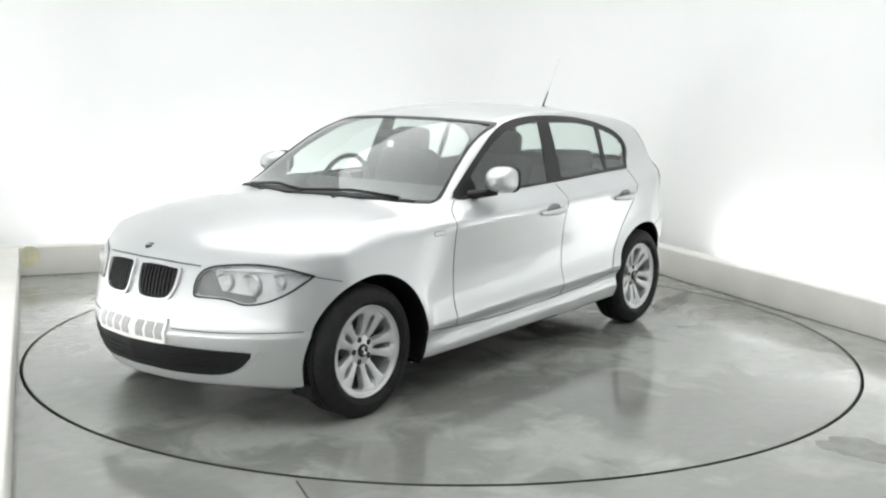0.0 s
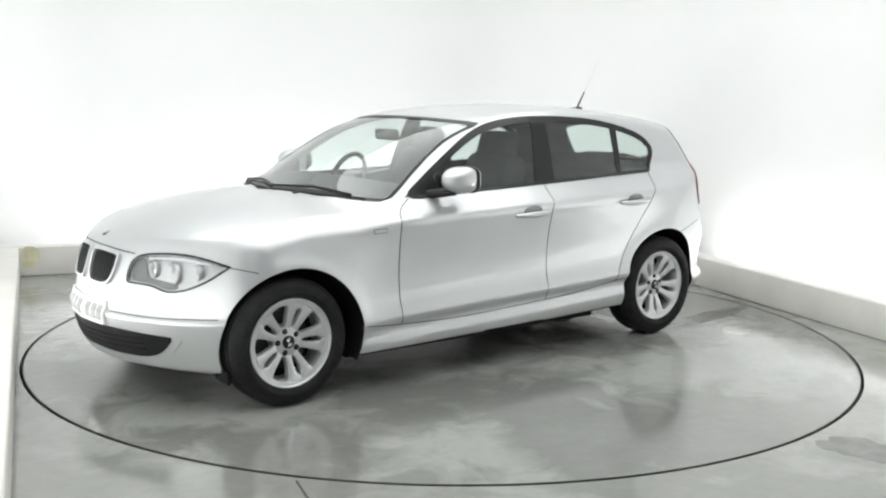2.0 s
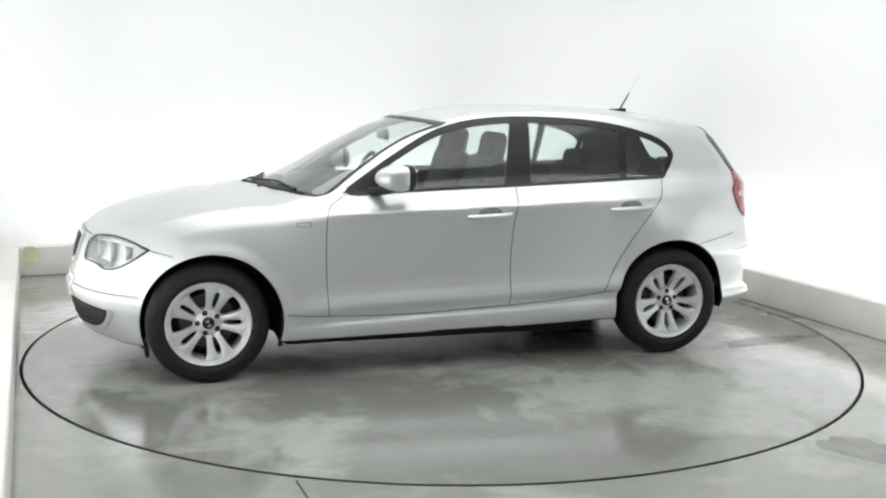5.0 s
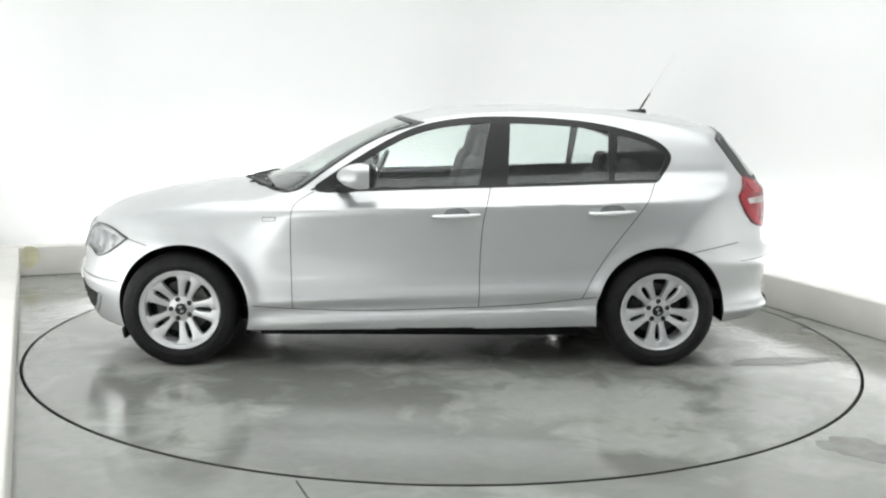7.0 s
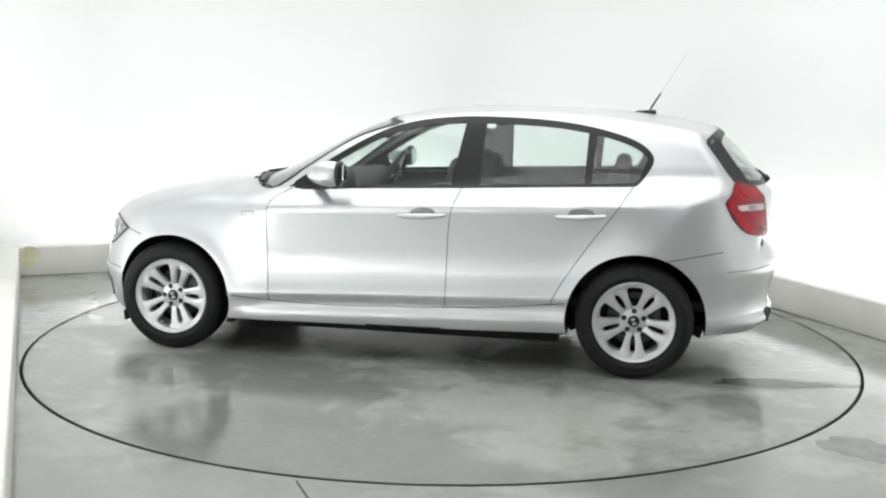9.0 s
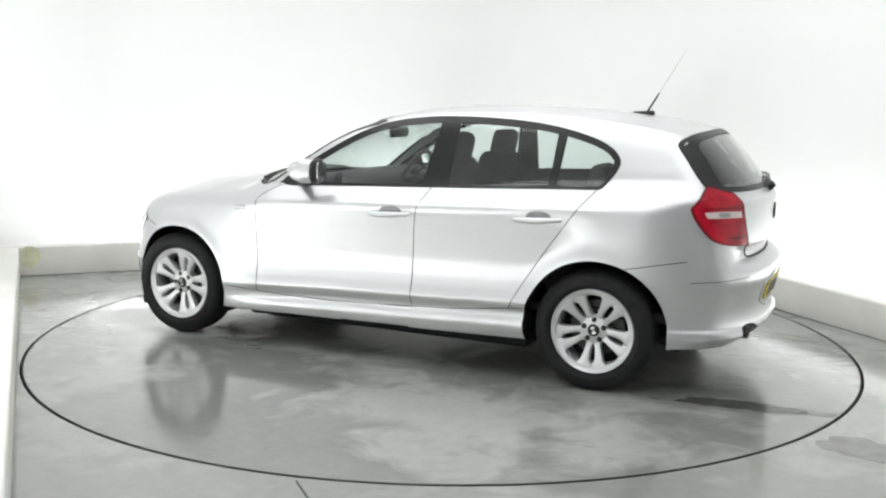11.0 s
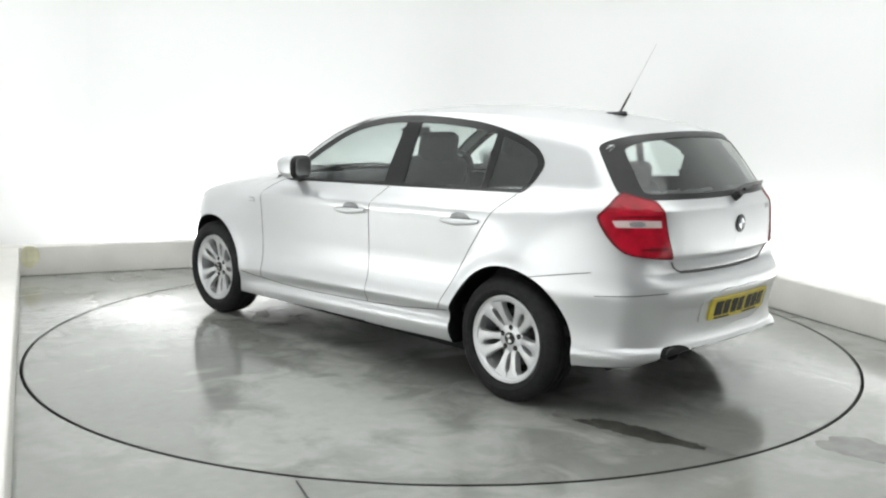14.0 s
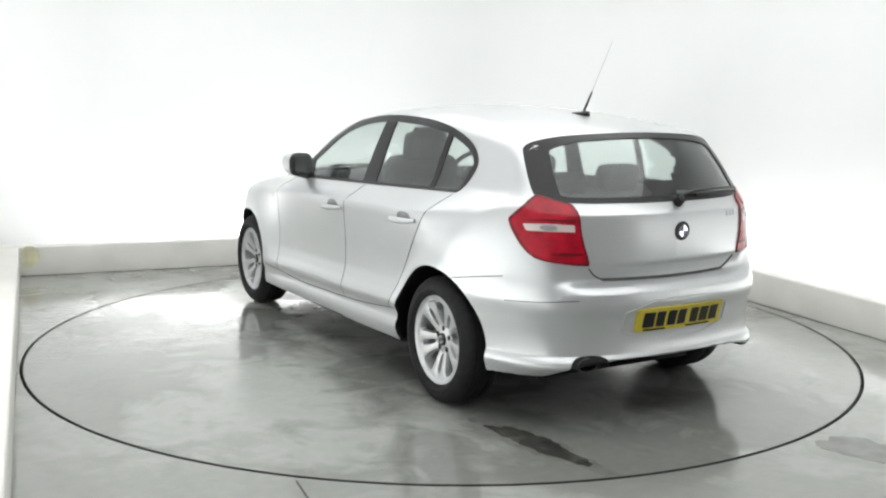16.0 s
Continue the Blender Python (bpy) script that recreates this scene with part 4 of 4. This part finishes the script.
        part("wiper", tube_bm(q, 0.009, 8, 0.7), BLACK, car, "black windscreen wiper")
    q, _ = on_skin("x", 1, [(-0.66, 0.962), (-0.4, 0.972), (0.0, 0.980), (0.4, 0.972), (0.66, 0.962)], 0.0)
    part("scuttle", tube_bm(q, 0.011, 8), DARK, car, "black scuttle panel")
    # washer jets on the bonnet and deflectors before the front wheels
    for s in (1, -1):
        z = float(top_line(1.0) - crown(1.0) * 0.28 ** 2)
        part("washer_jet", box_bm(0.03, 0.026, 0.014, 0.005, pose(1.0, s * 0.28, z + 0.001, 0, 8, 0)), BLACK, car)
        part("air_deflector", box_bm(0.02, 0.14, 0.06, 0.006, pose(1.642, s * 0.72, 0.178, 0, 8, 0)), DARK, car)
    # wheel arch liners
    for ax, az, ar in ARCHES:
        for s in (1, -1):
            v, f, n = [], [], 40
            for i in range(n + 1):
                a = radians(-22 + 224 * i / n)
                px, pz = ax + ar * math.cos(a), az + ar * math.sin(a)
                w = float(meet("y", 1, [px], [max(pz, 0.22)])[0, 1]) - 0.004
                for yy, gr in ((w, 0), (w - 0.02, -0.006), (w - 0.035, 0.02), (0.48, 0.02), (0.47, -0.2)):
                    rr = ar + gr
                    v.append((ax + rr * math.cos(a), s * yy, az + rr * math.sin(a)))
            for i in range(n):
                for k in range(4):
                    f.append((5 * i + k, 5 * i + k + 1, 5 * i + k + 6, 5 * i + k + 5))
            mesh_ob("arch_liner", v, f, DARK, car, "black wheel arch liner")


def build_wheel(car, ax, s, phase):
    m = Matrix.Translation((ax, s * 0.742, HUB_Z)) @ pose(0, 0, 0, 0, 0, 0 if s > 0 else 180)
    R = 0.2165
    rim = part("wheel", lathe_bm([(R - 0.02, -0.09), (R - 0.03, -0.02), (R - 0.028, 0.04), (R - 0.027, 0.071), (R - 0.018, 0.079), (R - 0.009, 0.080), (R - 0.006, 0.084), (R, 0.087), (R + 0.004, 0.085), (R + 0.004, 0.05)], 64, m), ALLOY, car, "silver ten-spoke alloy wheel")
    tyre = [(R - 0.006, -0.095), (R + 0.015, -0.100), (0.265, -0.105), (0.295, -0.096), (0.308, -0.083), (0.3135, -0.06)]
    for g in (-0.042, 0.0, 0.042):
        tyre += [(0.315, g - 0.006), (0.309, g - 0.004), (0.309, g + 0.004), (0.315, g + 0.006)]
    tyre += [(0.3145, 0.052), (0.311, 0.066), (0.303, 0.080), (0.292, 0.091), (0.282, 0.097), (0.280, 0.0985), (0.266, 0.1025), (0.252, 0.1025), (0.250, 0.104), (0.238, 0.101), (0.228, 0.094), (R + 0.006, 0.085), (R + 0.002, 0.07)]
    part("tyre", lathe_bm(tyre, 72, m), RUBBER, rim, "black rubber tyre")
    part("brake_disc", lathe_bm([(0.06, 0.0), (0.06, 0.012), (0.145, 0.012), (0.145, -0.012), (0.06, -0.012)], 40, m @ pose(0, -0.03, 0)), STEEL, rim, "steel brake disc")
    part("inner_disc", lathe_bm([(0.001, -0.06), (R - 0.022, -0.06)], 40, m), DARK, rim)
    part("hub", lathe_bm([(0.001, 0.050), (0.030, 0.051), (0.036, 0.047), (0.066, 0.046), (0.076, 0.040), (0.078, -0.02)], 40, m), ALLOY, rim)
    cap = part("centre_cap", lathe_bm([(0.0005, 0.058), (0.022, 0.058), (0.031, 0.055), (0.033, 0.045)], 28, m), BLACK, rim, "round centre cap")
    for k in range(2):
        bm = bmesh.new()
        a0 = k * math.pi + 0.4
        ring = [bm.verts.new((0, 0.0592, 0))] + [bm.verts.new((0.021 * math.cos(a0 + i * math.pi / 12), 0.0592, 0.021 * math.sin(a0 + i * math.pi / 12))) for i in range(7)]
        bm.faces.new(ring)
        bmesh.ops.transform(bm, matrix=m, verts=bm.verts[:])
        part("cap_quarter", bm, CHROME, rim, smooth=False)
    # one bolt below each wide gap, on a dark disc for its well's shade
    for k in range(5):
        a = radians(phase + 72 * k)
        at = m @ pose(0.055 * math.cos(a), 0.0, 0.055 * math.sin(a))
        part("bolt_well_shade", lathe_bm([(0.0005, 0.0475), (0.0135, 0.0475), (0.0145, 0.0455)], 16, at), DARK, rim)
        part("wheel_bolt", lathe_bm([(0.0005, 0.0515), (0.006, 0.0515), (0.0078, 0.0485), (0.0078, 0.04)], 6, at), STEEL, rim)
    # spokes in pairs: a narrow slot inside each pair, a wide wedge between pairs (radius, half slot, half wedge, height)
    shape = ((0.068, 0.001, 0.001, 0.044), (0.078, 0.003, 0.010, 0.048), (0.088, 0.0095, 0.016, 0.052), (0.11, 0.0125, 0.0235, 0.058), (0.13, 0.0138, 0.0305, 0.063),
             (0.152, 0.0138, 0.0375, 0.0685), (0.163, 0.0125, 0.0405, 0.071), (0.169, 0.006, 0.0420, 0.072), (0.171, 0.0005, 0.0422, 0.0724), (0.183, 0.0005, 0.0420, 0.0746), (0.189, 0.0005, 0.034, 0.0758), (0.192, 0.0005, 0.0005, 0.0764), (0.199, 0.0, 0.0, 0.0778))
    for k in range(10):
        mate = 1 if k % 2 else -1
        mid = radians(phase + 36 + 72 * (k // 2))
        bm = bmesh.new()
        rows = []
        for r, slot, wedge, h in shape:
            inner, outer = slot / r, radians(36) - wedge / r
            w = (outer - inner)
            row = []
            for f, dh in ((0.0, -0.04), (0.0, -0.0035), (0.06, -0.0005), (0.35, 0.002), (0.65, 0.0015), (0.94, -0.001), (1.0, -0.0045), (1.0, -0.04)):
                a = mid + mate * (inner + w * f)
                row.append(bm.verts.new((r * math.cos(a), h + dh * (1 if r < 0.19 or dh < -0.03 else 0.15), r * math.sin(a))))
            rows.append(row)
        for p, q in zip(rows, rows[1:]):
            for i in range(8):
                j = (i + 1) % 8
                bm.faces.new((p[i], p[j], q[j], q[i]))
        bm.faces.new(rows[0])
        bm.faces.new(rows[-1][::-1])
        bmesh.ops.transform(bm, matrix=m, verts=bm.verts[:])
        part("spoke", bm, ALLOY, rim, angle=35)


def build_cabin(car):
    # added box that stops light from the far side showing under the car
    part("under_car_blocker", box_bm(1.84, 1.30, 0.10, 0.02, pose(0.0, 0, 0.185)), DARK, car, "black box added under the car to block light from behind")
    part("cabin_floor", box_bm(2.5, 1.5, 0.05, 0.01, pose(-0.45, 0, 0.40)), DARK, car)
    part("dashboard", box_bm(0.42, 1.38, 0.26, 0.09, pose(0.56, 0, 0.87, 0, 6, 0), 4), CLOTH, car, "dark grey dashboard")
    part("parcel_shelf", box_bm(0.5, 1.14, 0.03, 0.01, pose(-1.58, 0, 0.93)), CLOTH, car)

    def seat(x, y, w, name, top):
        st = part(name, box_bm(0.50, w, 0.17, 0.06, pose(x + 0.22, y, 0.60, 0, -8, 0)), CLOTH, car, "charcoal cloth seat")
        part("backrest", box_bm(0.15, w * 0.94, 0.62, 0.06, pose(x - 0.10, y, top, 0, -17, 0), 4), CLOTH, st)
        return st

    def headrest(st, x, y, z):
        part("headrest", box_bm(0.10, 0.27, 0.18, 0.045, pose(x, y, z, 0, -12, 0), 4), CLOTH, st)
        for d in (-0.06, 0.06):
            part("headrest_post", tube_bm([(x + 0.02, y + d, z - 0.16), (x, y + d, z - 0.06)], 0.007, 8), CHROME, st)

    for y in (0.36, -0.36):
        st = seat(-0.16, y, 0.48, "front_seat", 0.85)
        headrest(st, -0.36, y, 1.20)
    st = seat(-1.02, 0.0, 1.28, "rear_bench", 0.73)
    for y in (0.36, -0.36, 0.0):
        headrest(st, -1.22, y, 1.055 if y else 1.02)
    # steering wheel, on the right-hand side
    m = pose(0.28, -0.36, 0.96, 0, -24, 0) @ pose(0, 0, 0, 0, 0, 90)
    ring = []
    for i in range(40):
        a = 2 * math.pi * i / 40
        ring.append((0.18 * math.cos(a), 0, 0.18 * math.sin(a)))
    sw = part("steering_wheel", tube_bm(ring + ring[:2], 0.015, 10), BLACK, car, "black steering wheel")
    sw.data.transform(m)
    part("boss", lathe_bm([(0.001, 0.02), (0.06, 0.015), (0.075, -0.01), (0.04, -0.06)], 24, m), BLACK, sw)
    for a in (0, 180, 270):
        c, s_ = math.cos(radians(a)), math.sin(radians(a))
        part("wheel_arm", tube_bm([m @ Vector((0.05 * c, 0, 0.05 * s_)), m @ Vector((0.175 * c, 0, 0.175 * s_))], 0.016, 8), BLACK, sw)
    part("interior_mirror", box_bm(0.03, 0.24, 0.065, 0.02, pose(0.22, 0, 1.26)), BLACK, car)


def build_car():
    car = new("car")
    tagged(car, "silver five-door hatchback car standing on the turntable", "car")
    build_skin(car)
    build_glass(car)
    build_seams(car)
    build_lamps(car)
    build_front(car)
    build_rear(car)
    build_side_parts(car)
    for ax, ph in ((AXLES[0], 0), (AXLES[1], 90)):
        for s in (1, -1):
            build_wheel(car, ax, s, ph)
    build_cabin(car)
    return car


car = build_car()


# ---------------- what moves ----------------
def motions():
    times = [t * 0.5 for t in range(33)]
    rows_c, rows_t = [], []
    for t in times:
        a = turn_at(t)
        m = pose(0, 0, 0, 0, 0, a) @ Matrix.Translation((0.1605, -0.096, 0))
        rows_c.append((t, m))
        rows_t.append((t, pose(TABLE_X, TABLE_Y, 0, 0, 0, a)))
    walk(car, rows_c)
    walk(turntable, rows_t)


motions()
